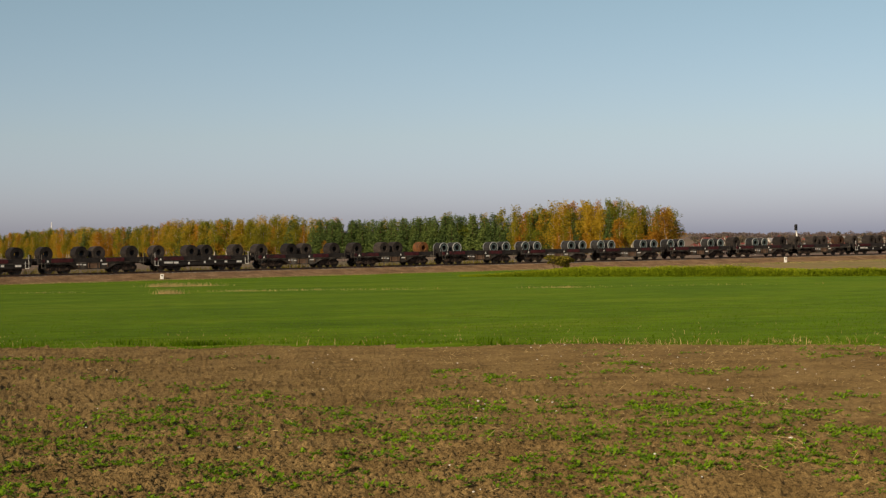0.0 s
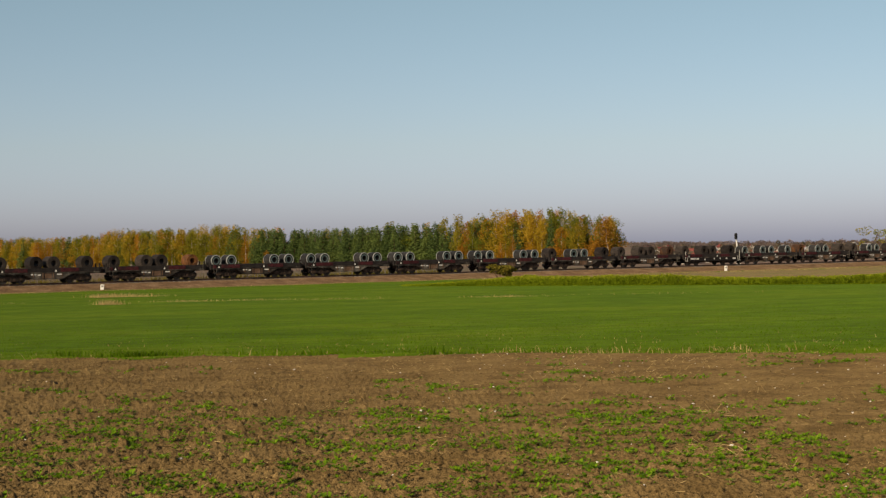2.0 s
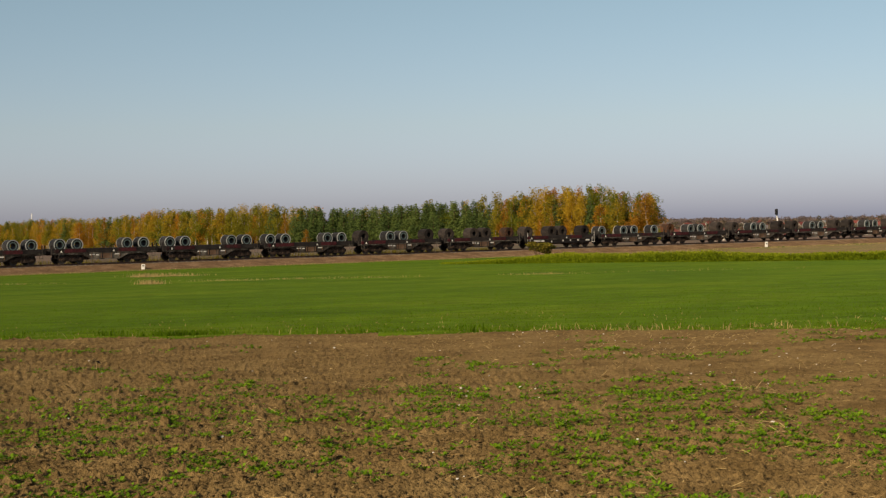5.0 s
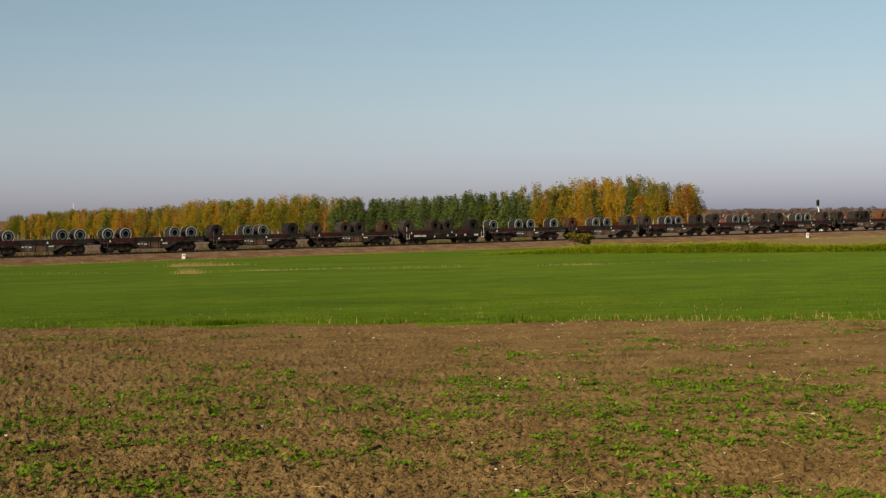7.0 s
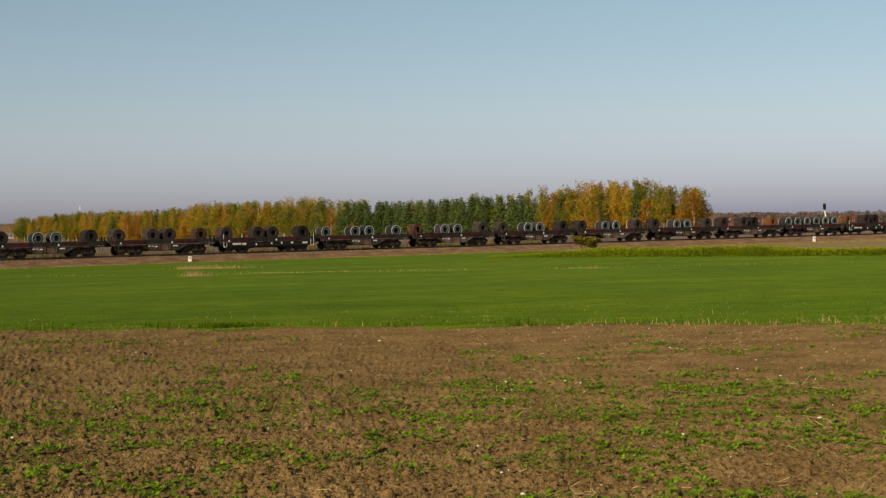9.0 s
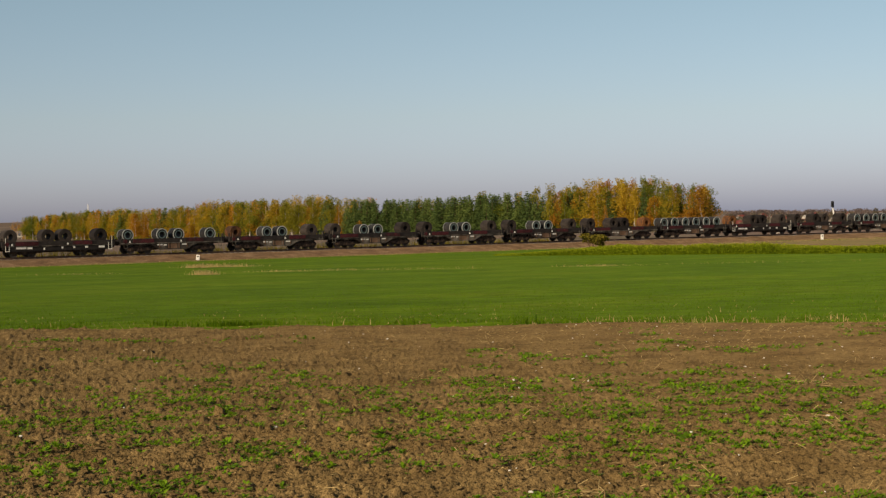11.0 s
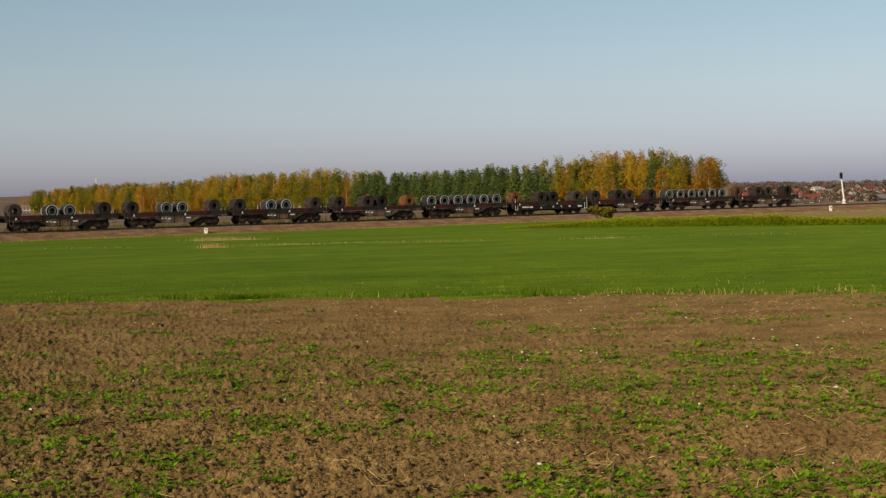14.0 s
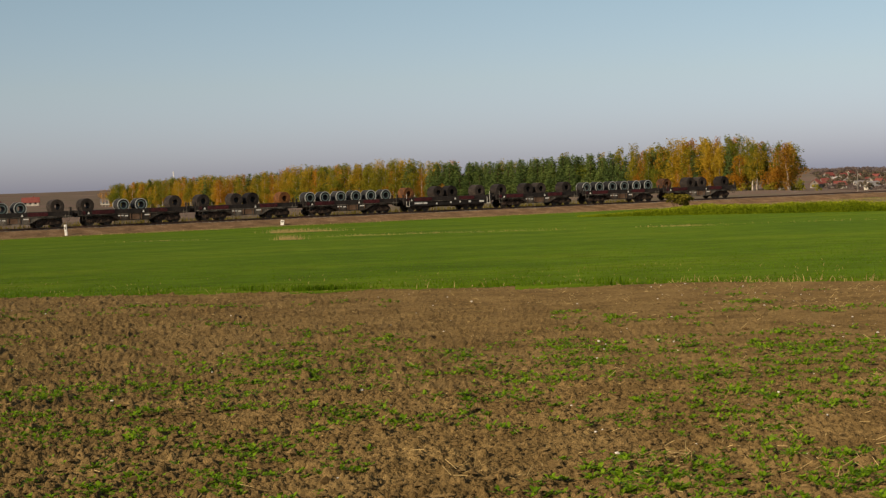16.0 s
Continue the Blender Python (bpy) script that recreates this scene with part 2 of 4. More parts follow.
def ground():
    """One sheet to the horizon: crop before the track, fields beyond it."""
    rad = np.concatenate([[0.0], np.geomspace(2, 4600, 170)])
    fine = np.radians(np.linspace(-26, 26, 160))
    ang = np.concatenate([np.radians(np.linspace(-180, -27, 50)), fine, np.radians(np.linspace(27, 180, 50))])

    def h(x, y):
        z = land(x, y)
        a = np.degrees(np.arctan2(x, y))
        return z - 0.35 * ((y < edge_y(x) - 0.6) & (np.hypot(x, y) < 60) & (np.hypot(x, y) > 6.6) & (a > -19.8) & (a < 20.8))
    v, f = grid(rad, ang, h)
    me = mesh_of("ground", v, f, [CROP, MEADOW, SOIL, VERGE], True)
    c = v[f].mean(1)
    p = D0 + TN.x * c[:, 0] + TN.y * c[:, 1]
    idx = np.where(p < 3, 1, 0)
    idx[(p >= 3) & (p < 27 + 45 * np.clip((c[:, 0] / np.maximum(c[:, 1], 1) - 0.14) / 0.1, 0, 1)) & (c[:, 0] > 0.09 * c[:, 1]) & (c[:, 1] > 0)] = 3
    idx[(c[:, 1] < edge_y(c[:, 0]) - 1.5) & (p > 3)] = 2
    me.polygons.foreach_set("material_index", idx.astype(np.int32))
    tagged(new("ground", me), "wide level farmland with green winter crop and far fields", "ground", kind="structure")


def lumps(x, y, cell, seed, low, high):
    """Heights of crumbled earth: rounded lumps of uneven size crowding each other, with creases between them."""
    cx, cy = np.floor(x / cell).astype(int), np.floor(y / cell).astype(int)
    best = np.zeros(np.shape(x))
    for i in (-1, 0, 1):
        for j in (-1, 0, 1):
            a, b = cx + i, cy + j
            g = lambda k: _lat[(a * 7 + b * 57 + seed + k * 101) % 256, (b * 13 + a * 31 + k * 37) % 256]
            dx, dy = x - (a + g(0)) * cell, y - (b + g(1)) * cell
            r = cell * (low + (high - low) * g(2) ** 2)
            turn = g(4) * 3.14
            e = (dx * np.cos(turn) + dy * np.sin(turn)) * (1 + 0.5 * g(3))
            w = dy * np.cos(turn) - dx * np.sin(turn)
            q = (e * e + w * w) / (r * r)
            tilt = 1 + 0.35 * (e * (g(3) - 0.5) + w * (g(0) - 0.5)) * 2 / r          # broken faces lean one way
            best = np.maximum(best, r * np.clip(1 - q ** 2.5, 0, None) ** 0.5 * (0.45 + 0.6 * g(3)) * np.clip(tilt, 0.2, 1.6))
    return best


def soil_height(x, y):
    x, y = np.asarray(x, float), np.asarray(y, float)
    rough = np.clip(1.15 - 0.08 * x - 0.032 * (y - 10), 0.38, 1.6)
    h = (vnoise(x, y, 0.9) - 0.5) * 0.05 + (vnoise(x + 7, y, 0.33) - 0.5) * 0.03 * rough
    u, v = 0.83 * x + 0.56 * y, 0.83 * y - 0.56 * x           # turned, so that no rows show
    patch = np.clip(vnoise(u, v, 0.55) * 1.8 - 0.35, 0.15, 1.2)
    h = h + lumps(u, v, 0.15, 11, 0.06, 0.48) * 0.52 * rough * patch + lumps(v + 3, u, 0.064, 29, 0.15, 0.72) * 0.70 * rough * (1.2 - 0.4 * patch)
    return h + lumps(u + 5, v, 0.040, 47, 0.15, 0.7) * 0.80 * np.clip(rough, 0.45, 1) - 0.012


def ploughed_field():
    rad = np.concatenate([np.geomspace(6.6, 14, 350), np.geomspace(14, 40, 150)[1:]])
    ang = np.radians(np.linspace(-20.2, 21.2, 820))

    def h(x, y):
        return land(x, y) + soil_height(x, y) - 0.6 * np.clip((y - edge_y(x)) / 0.5, 0, 1)
    v, f = grid(rad, ang, h)
    keep = v[f[:, 0], 1] < edge_y(v[f[:, 0], 0]) + 1.2
    me = mesh_of("ploughed_field", v, f[keep], SOIL, True)
    tagged(new("ploughed_field", me), "brown ploughed soil with clods, straw and young weeds", "soil", kind="structure")
ground()
ploughed_field()


def railway():
    """Ballast bed, sleepers and rails."""
    prof = [(8.2, -1.05), (7.0, -0.95), (4.6, -0.72), (2.6, -0.30), (2.0, -0.19), (-2.0, -0.19), (-2.6, -0.30), (-5.0, -0.85), (-8.5, -1.15)]
    ss = np.arange(-420, 900, 1.2)
    rs = np.random.RandomState(3)
    v, f = [], []
    for i, s in enumerate(ss):
        for k, (p, z) in enumerate(prof):
            q = on_track(s, p + (rs.rand() - 0.5) * (0.5 if k in (0, 1, 2) else 0.06))
            zz = RAIL_Z + z + (rs.rand() - 0.5) * 0.07
            v.append((q.x, q.y, zz if k not in (0, len(prof) - 1) else gz(q.x, q.y) - 0.15))
    m = len(prof)
    for i in range(len(ss) - 1):
        f += [(i * m + k, i * m + k + 1, (i + 1) * m + k + 1, (i + 1) * m + k) for k in range(m - 1)]
    me = mesh_of("embankment", v, f, [BALLAST, VERGE], True)
    me.polygons.foreach_set("material_index", [1 if j % (m - 1) in (0, 1, 6, 7) else 0 for j in range(len(f))])
    bed = tagged(new("embankment", me), "low brown railway embankment of gravel and dry grass", "embankment", kind="structure")
    for p in (0.7175, -0.7175):
        bm = bmesh.new()
        prism(bm, [(-0.075, -0.17), (0.075, -0.17), (0.075, -0.155), (0.012, -0.12), (0.012, -0.04), (0.036, -0.03), (0.036, 0), (-0.036, 0), (-0.036, -0.03), (-0.012, -0.04), (-0.012, -0.12), (-0.075, -0.155)], -660, 660)
        q = on_track(240, p, RAIL_Z)
        r = part("rail", bm, RAIL)
        r.matrix_world = Matrix.Translation(q) @ pose(0, 0, 0, 0, 0, math.degrees(TH) - 90)
        tagged(r, "rusty steel running rail on sleepers", "rail", kind="structure")
    v, f = [], []
    box_f = [(0, 1, 3, 2), (4, 6, 7, 5), (0, 4, 5, 1), (2, 3, 7, 6), (0, 2, 6, 4), (1, 5, 7, 3)]
    for s in np.arange(-60, 200, 0.62):
        b = len(v)
        for dx in (-0.13, 0.13):
            for p in (-1.3, 1.3):
                for z in (-0.36, -0.165):
                    q = on_track(s + dx, p, RAIL_Z + z)
                    v.append(tuple(q))
        f += [tuple(b + i for i in q) for q in box_f]
    o = new("sleeper", mesh_of("sleeper", v, f, SLEEPER))
    tagged(o, "row of weathered concrete sleepers", "sleepers", kind="stuff")


railway()


# ---- the train ----
def bogie_mesh():
    """The side frames and bolster of a bogie."""
    bm = bmesh.new()
    for y in (-1.02, 1.02):
        prism(bm, [(-1.28, 0.36), (-1.28, 0.66), (-0.72, 0.70), (-0.5, 0.84), (0.5, 0.84), (0.72, 0.70), (1.28, 0.66), (1.28, 0.36), (0.62, 0.34), (0.42, 0.26), (-0.42, 0.26), (-0.62, 0.34)], y - 0.06, y + 0.06)
        for x in (-0.9, 0.9):
            box(bm, x - 0.15, x + 0.15, y - 0.12, y + 0.12, 0.33, 0.64, 0.03)
        for x in (-0.16, 0.16):
            tube(bm, (x, y, 0.38), (x, y, 0.66), 0.1, n=8)
    box(bm, -0.22, 0.22, -1.0, 1.0, 0.52, 0.96, 0.03)
    return bm


def wheelset_mesh():
    bm = bmesh.new()
    for y in (-0.75, 0.75):
        s = -1 if y < 0 else 1
        lathe(bm, [(0.10, y - 0.09), (0.16, y - 0.08), (0.36, y - 0.03), (0.40, y - 0.07), (0.485 if s > 0 else 0.46, y - 0.07), (0.46 if s > 0 else 0.485, y + 0.07), (0.40, y + 0.07), (0.36, y + 0.02), (0.16, y + 0.08), (0.10, y + 0.09)], 14)
        for k in range(4):
            a = k * math.pi / 2
            tube(bm, (0.26 * math.cos(a), y + s * 0.03, 0.26 * math.sin(a)), (0.26 * math.cos(a), y + s * 0.06, 0.26 * math.sin(a)), 0.05, n=6)
    tube(bm, (0, -1.05, 0), (0, 1.05, 0), 0.075, n=10)
    return bm


LIFT = 0.16                                       # the body stands this much higher on its bogies
SLOTS = [-4.55, -2.72, -0.87, 0.90, 2.70, 4.50]       # places of the cradles along a wagon


def wagon(kind):
    """A four-axle coil wagon, about 12 m over buffers, with its cradles; origin on the rail top at its middle."""
    w = new("coil_wagon")
    H = 5.62
    for y in (-1.28, 1.28):
        bm = bmesh.new()
        if kind == 0:        # fish-bellied side sill
            pts = [(-H, 0.76), (-H, 0.92), (H, 0.92), (H, 0.76), (2.45, 0.72), (1.45, 0.22), (-1.45, 0.22), (-2.45, 0.72)]
        else:                # straight deep sill
            pts = [(-H, 0.60), (-H, 0.92), (H, 0.92), (H, 0.60), (4.9, 0.42), (-4.9, 0.42)]
        prism(bm, pts, y - 0.07, y + 0.07)
        part("side_sill", bm, FRAME if kind == 0 else DARK, w, "dirty grey fish-bellied steel side sill" if kind == 0 else "deep straight black side sill")
    if kind == 0:
        for x in (-1.5, -0.5, 0.62, 1.5):
            bm = bmesh.new()
            box(bm, x - 0.04, x + 0.04, -1.40, -1.35, 0.34 if abs(x) < 1 else 0.44, 0.86)
            part("stiffener", bm, BROWN, w, "rust-brown stiffening rib")
        part("plate", box(bmesh.new(), -0.30, 0.42, -1.366, -1.352, 0.33, 0.84), BROWN, w, "rust-brown plate")
    bm = bmesh.new()
    box(bm, -H, H, -1.2, 1.2, 0.90, 1.04, 0.02)
    box(bm, -H, H, -0.35, 0.35, 0.72, 0.98)
    part("floor", bm, DARK, w)
    bm = bmesh.new()
    box(bm, -H, H, -1.42, -1.345, 0.86, 0.925)
    part("side_rib", bm, FRAME, w)
    for y in (-1.33, 1.33):
        part("side_board", box(bmesh.new(), -H, H, y - 0.05, y + 0.05, 0.93, 1.34, 0.015), DARK, w, "low black side board")
    for x0, x1 in ((-4.35, -2.1), (1.35, 3.3)):
        part("red_panel", box(bmesh.new(), x0, x1, -1.43, -1.385, 0.95, 1.31, 0.01), MAROON, w, "faded maroon panel")
    # trough cradles with sloping cheeks
    for i, x in enumerate(SLOTS):
        bm = bmesh.new()
        prism(bm, [(-0.82, 1.02), (-0.82, 1.36), (-0.70, 1.36), (-0.30, 1.10), (0.30, 1.10), (0.70, 1.36), (0.82, 1.36), (0.82, 1.02)], -1.15, 1.15)
        c = part("cradle", bm, DARK, w)
        c.location.x = x
    # ends
    for sx in (-1, 1):
        bm = bmesh.new()
        box(bm, sx * H - 0.06, sx * H + 0.06, -1.38, 1.38, 0.78, 1.32, 0.02)
        for y in (-1.2, 1.2):
            box(bm, sx * H - 0.05, sx * H + 0.05, y - 0.07, y + 0.07, 1.3, 1.72)
        part("end_wall", bm, DARK, w)
        for y in (-0.875, 0.875):
            bm = bmesh.new()
            tube(bm, (sx * H, y, 1.02), (sx * (H + 0.27), y, 1.02), 0.11, n=10)
            tube(bm, (sx * (H + 0.27), y, 1.02), (sx * (H + 0.37), y, 1.02), 0.23, n=14)
            part("buffer", bm, BOGIE, w)
        bm = bmesh.new()
        box(bm, sx * H, sx * (H + 0.36), -0.07, 0.07, 0.86, 1.02, 0.02)
        part("coupler", bm, BOGIE, w)
        bm = bmesh.new()
        x = sx * (H - 0.28)
        tube(bm, (x, -1.42, 0.45), (x, -1.42, 1.75), 0.018, n=6)
        tube(bm, (x - 0.35 * sx, -1.42, 0.45), (x - 0.35 * sx, -1.42, 1.1), 0.018, n=6)
        box(bm, min(x, x - 0.35 * sx), max(x, x - 0.35 * sx), -1.5, -1.36, 0.42, 0.46)
        part("step", bm, FRAME if kind == 0 else WHITE, w)
    # painted marks: plain triangles and bars
    for x in (-4.72, 0.82):
        bm = bmesh.new()
        prism(bm, [(-0.12, 0.98), (0.12, 0.98), (0, 1.2)], -1.452, -1.444)
        t = part("triangle_mark", bm, WHITE, w, "white painted triangle")
        t.location.x = x
    bars = ((-1.75, 0.66, 0.55), (-1.05, 0.62, 0.3), (0.95, 0.66, 0.6)) if kind == 0 else \
        ((-4.3, 0.64, 1.0), (-3.2, 0.62, 0.5), (-1.6, 0.52, 0.16), (0.2, 0.60, 0.18), (1.4, 0.62, 0.18), (2.6, 0.62, 0.3), (4.0, 0.60, 0.6))
    for x, z, l in bars:
        bm = bmesh.new()
        box(bm, x, x + l, -1.358, -1.351, z, z + (0.11 if kind == 0 else 0.2))
        part("lettering_bar", bm, WHITE, w, "white painted bar")
    # brake gear under the floor, with boxes added to darken the open gap
    part("brake_cylinder", tube(bmesh.new(), (-1.1, -0.75, 0.66), (-0.2, -0.75, 0.66), 0.17, n=10), BOGIE, w)
    part("air_tank", tube(bmesh.new(), (0.3, 0.7, 0.64), (1.5, 0.7, 0.64), 0.2, n=10), BOGIE, w)
    bm = bmesh.new()
    for y in (-0.5, 0.0, 0.5):
        tube(bm, (-4.6, y, 0.62), (4.6, y, 0.62), 0.03, n=5)
    box(bm, -4.9, -2.0, -1.0, 1.0, 0.78, 0.92)
    box(bm, 2.0, 4.9, -1.0, 1.0, 0.78, 0.92)
    box(bm, -1.6, 1.6, -0.45, 0.45, 0.26, 0.75)
    box(bm, -5.0, 5.0, -0.3, 0.3, 0.42, 0.80)
    part("underframe", bm, BOGIE, w)
    # solid blocks added so the gap behind the sloping sill looks dark
    for sx in (-1, 1):
        bm = bmesh.new()
        box(bm, sx * 1.62, sx * 2.45, -0.95, 0.95, 0.22, 0.76, 0.03)
        tube(bm, (sx * 1.2, -0.9, 0.36), (sx * 2.6, -0.9, 0.36), 0.03, n=5)
        part("rigging_fill", bm, BOGIE, w)
    for c in w.children:
        c.location.z += LIFT
    bm = bmesh.new()
    tube(bm, (-5.2, -1.38, 1.1 + LIFT), (-5.2, -1.46, 1.1 + LIFT), 0.2, n=14)
    part("brake_wheel", bm, MAROON, w, "dull red hand brake wheel")
    for bx in (-3.5, 3.5):
        b = part("bogie", bogie_mesh(), BOGIE, w)
        b.location.x = bx
        for wx in (-0.9, 0.9):
            s = part("wheelset", wheelset_mesh(), TREAD, b)
            s.location = (wx, 0, 0.46)
    return tagged(w, "four-axle flat coil wagon, fish-bellied dirty grey frame with maroon panels" if kind == 0 else
                  "four-axle flat coil wagon with deep straight black frame and white marks", "rail wagon", "wagons of the freight train")


def coil(kind, r, wd):
    """A coil of steel lying across the wagon, axis on y, its bore open."""
    c = new("steel_coil")
    rnd = random.Random(kind)
    hole, e = 0.30, wd / 2
    bm = bmesh.new()
    prof = [(r - 0.02, -e), (r, -e + 0.03), (r, e - 0.03), (r - 0.02, e), (hole, e), (hole, -e)]
    k = 12                                    # the wound edges, slightly uneven
    prof += [(hole + (r - 0.02 - hole) * i / k, -e + 0.012 * rnd.uniform(-1, 1) + (0.014 if i % 2 else 0)) for i in range(1, k)]
    lathe(bm, prof, 28)
    body = part("winding", bm, (BLACKCOIL, RUSTCOIL, GREYCOIL)[kind], c)
    for p in body.data.polygons:
        p.use_smooth = False
    bands = (-0.3, 0.3) if kind else (0.0,)
    for y in bands:
        bm = bmesh.new()
        lathe(bm, [(r + 0.001, y * wd - 0.016), (r + 0.006, y * wd - 0.016), (r + 0.006, y * wd + 0.016), (r + 0.001, y * wd + 0.016)], 28)
        part("strap", bm, DARK, c, "dark steel strap")
    if kind == 2:
        for a, b, m in ((0.89, 1.0, PALERING), (0.52, 0.64, TEALRING)):
            bm = bmesh.new()
            lathe(bm, [(r * a, -e - 0.03), (r * b + (0.008 if b == 1 else 0), -e - 0.03), (r * b + (0.008 if b == 1 else 0), -e + 0.05), (r * a, -e + 0.05)], 28)
            part("edge_ring", bm, m, c, "pale edge protector ring" if m is PALERING else "dull teal inner ring")
        bm = bmesh.new()
        lathe(bm, [(r * 0.80, e - 0.05), (r + 0.008, e - 0.05), (r + 0.008, e + 0.03), (r * 0.80, e + 0.03)], 28)
        part("edge_ring", bm, PALERING, c, "pale edge protector ring")
    return tagged(c, ("black hot-rolled steel coil lying in a wagon cradle", "rusty brown steel coil lying in a wagon cradle",
                      "grey steel coil with pale edge rings in a wagon cradle")[kind], "steel coil", "coils on the train")


# loads from the last wagon forwards: wagon kind, then slot numbers with a coil's kind (b black, r rust, g pale-edged)
LOADS = ["0 1r 3b 4b 6b", "0 1g 2g 3g 4g 5g 6g", "0 1b 3b 4b 6b", "1 1r 3b 4b 6b", "0 1g 2g 3g 4g 5g 6g", "0 1b 3b 4b 6r",
         "0 1b 3g 4g 6b", "0 1b 3g 4g 6b", "0 1b 3g 4g 6b", "0 1r 3g 4g 6b", "0 1g 3g 4g 6g", "1 1b 3b 4b 6b", "0 1b 3b 4b 6r",
         "0 1b 3g 4g 6b", "0 1g 2g 5g 6g", "0 1g 2g 5g 6g", "0 1g 2g 5g 6g", "0 1g 2g 5g 6g", "0 1b 3b 4b 6r", "0 1b 3b 4b 6b",
         "1 1b 3b 4b 6b", "0 1b 3b 4b 6b", "1 1b 3b 4b 6b"]
SIZE = {"b": (0.69, 1.38), "r": (0.67, 1.30), "g": (0.61, 1.28)}
MOVING = []                                       # thing, place along the train at 0 s, height


def train():
    base = [wagon(0), wagon(1)]
    used = [False, False]
    protos = {}
    rnd = random.Random(4)
    for k, load in enumerate(LOADS):
        kind, *slots = load.split()
        kind = int(kind)
        mid = 259.45 - 11.965 * k + 4.80
        w = copy_thing(base[kind], Matrix()) if used[kind] else base[kind]
        used[kind] = True
        MOVING.append((w, mid, 0.0))
        for sl in slots:
            q = sl[1]
            r, wd = SIZE[q]
            # a coil lies on the two cheeks of its cradle
            z = 1.10 + LIFT + r + 0.015
            if q in protos:
                c = copy_thing(protos[q], Matrix())
            else:
                c = protos[q] = coil("brg".index(q), r, wd)
            MOVING.append((c, mid + SLOTS[int(sl[0]) - 1] + rnd.uniform(-0.05, 0.05), z))


train()


def gone(t):
    """How far the train has come along the track by t seconds."""
    return -11.086 * t - 0.0409 * t * t


def motions():
    for ob, s, z in MOVING:
        rows = []
        for t in range(0, 17):
            q = on_track(s + gone(t), 0, RAIL_Z + z)
            rows.append((t, pose(q.x, q.y, q.z, 0, 0, math.degrees(TH))))
        walk(ob, rows)
    # wheels roll on the rails; every wagon's axles turn alike
    done = {}
    for ob, s, z in MOVING:
        if not ob.name.startswith("coil_wagon"):
            continue
        for b in [c for c in ob.children if c.name.startswith("bogie")]:
            for wh in [c for c in b.children if c.name.startswith("wheelset")]:
                key = round(wh.location.x, 1)
                if key not in done:
                    walk(wh, [(i / 30, pose(key, 0, 0.46, 0, math.degrees(gone(i / 30) / 0.46), 0)) for i in range(481)])
                    done[key] = wh.animation_data
                else:
                    wh.rotation_mode = "QUATERNION"
                    ad = wh.animation_data_create()
                    ad.action, ad.action_slot = done[key].action, done[key].action_slot


# ---- trees ----
def leaf_cloud(rnd, lobes, n, size, tall=1.0, single=False):
    """Many small leaf clumps, each a bent pair of triangles or a single one, gathered in lobes (x, y, z, radius, height)."""
    v, f = [], []
    wts = [l[3] ** 1.6 * l[4] for l in lobes]
    for l, w in zip(lobes, wts):
        for _ in range(max(3, int(n * w / sum(wts)))):
            d = Vector((rnd.gauss(0, 1), rnd.gauss(0, 1), rnd.gauss(0, 1))).normalized() * rnd.uniform(0.45, 1.0) ** 0.6
            c = Vector((l[0] + d.x * l[3], l[1] + d.y * l[3], l[2] + d.z * l[4]))
            s = size * rnd.uniform(0.6, 1.4)
            a = Vector((rnd.gauss(0, 1), rnd.gauss(0, 1), rnd.gauss(0, 0.6))).normalized() * s
            b = a.cross(Vector((rnd.gauss(0, 1), rnd.gauss(0, 1), rnd.gauss(0, 1)))).normalized() * s * 0.7 * tall
            i = len(v)
            if single:
                v += [tuple(c - a), tuple(c + a * 0.7 - b), tuple(c + a * 0.5 + b)]
                f.append((i, i + 1, i + 2))
                continue
            v += [tuple(c - a), tuple(c + b), tuple(c + a), tuple(c - b + Vector((0, 0, 0.25 * s)))]
            f += [(i, i + 1, i + 2), (i, i + 2, i + 3)]
    return v, f


def trunk_mesh(rnd, h, r, limbs, bend=0.25):
    bm = bmesh.new()
    pts = [Vector((rnd.uniform(-bend, bend) * k / 6, rnd.uniform(-bend, bend) * k / 6, h * k / 6)) for k in range(7)]
    pts[0] = Vector((0, 0, -0.3))
    for k in range(6):
        tube(bm, pts[k], pts[k + 1], r * (1 - k / 6.6), r * (1 - (k + 1) / 6.6), 5)
    for _ in range(limbs):
        k = rnd.uniform(2.0, 4.7)
        a = pts[int(k)].lerp(pts[int(k) + 1], k % 1)
        an, l = rnd.uniform(0, 6.28), h * rnd.uniform(0.06, 0.12)
        b = a + Vector((math.cos(an) * l, math.sin(an) * l, l * rnd.uniform(0.7, 1.6)))
        tube(bm, a, b, r * 0.20, r * 0.04, 3)
    return bm


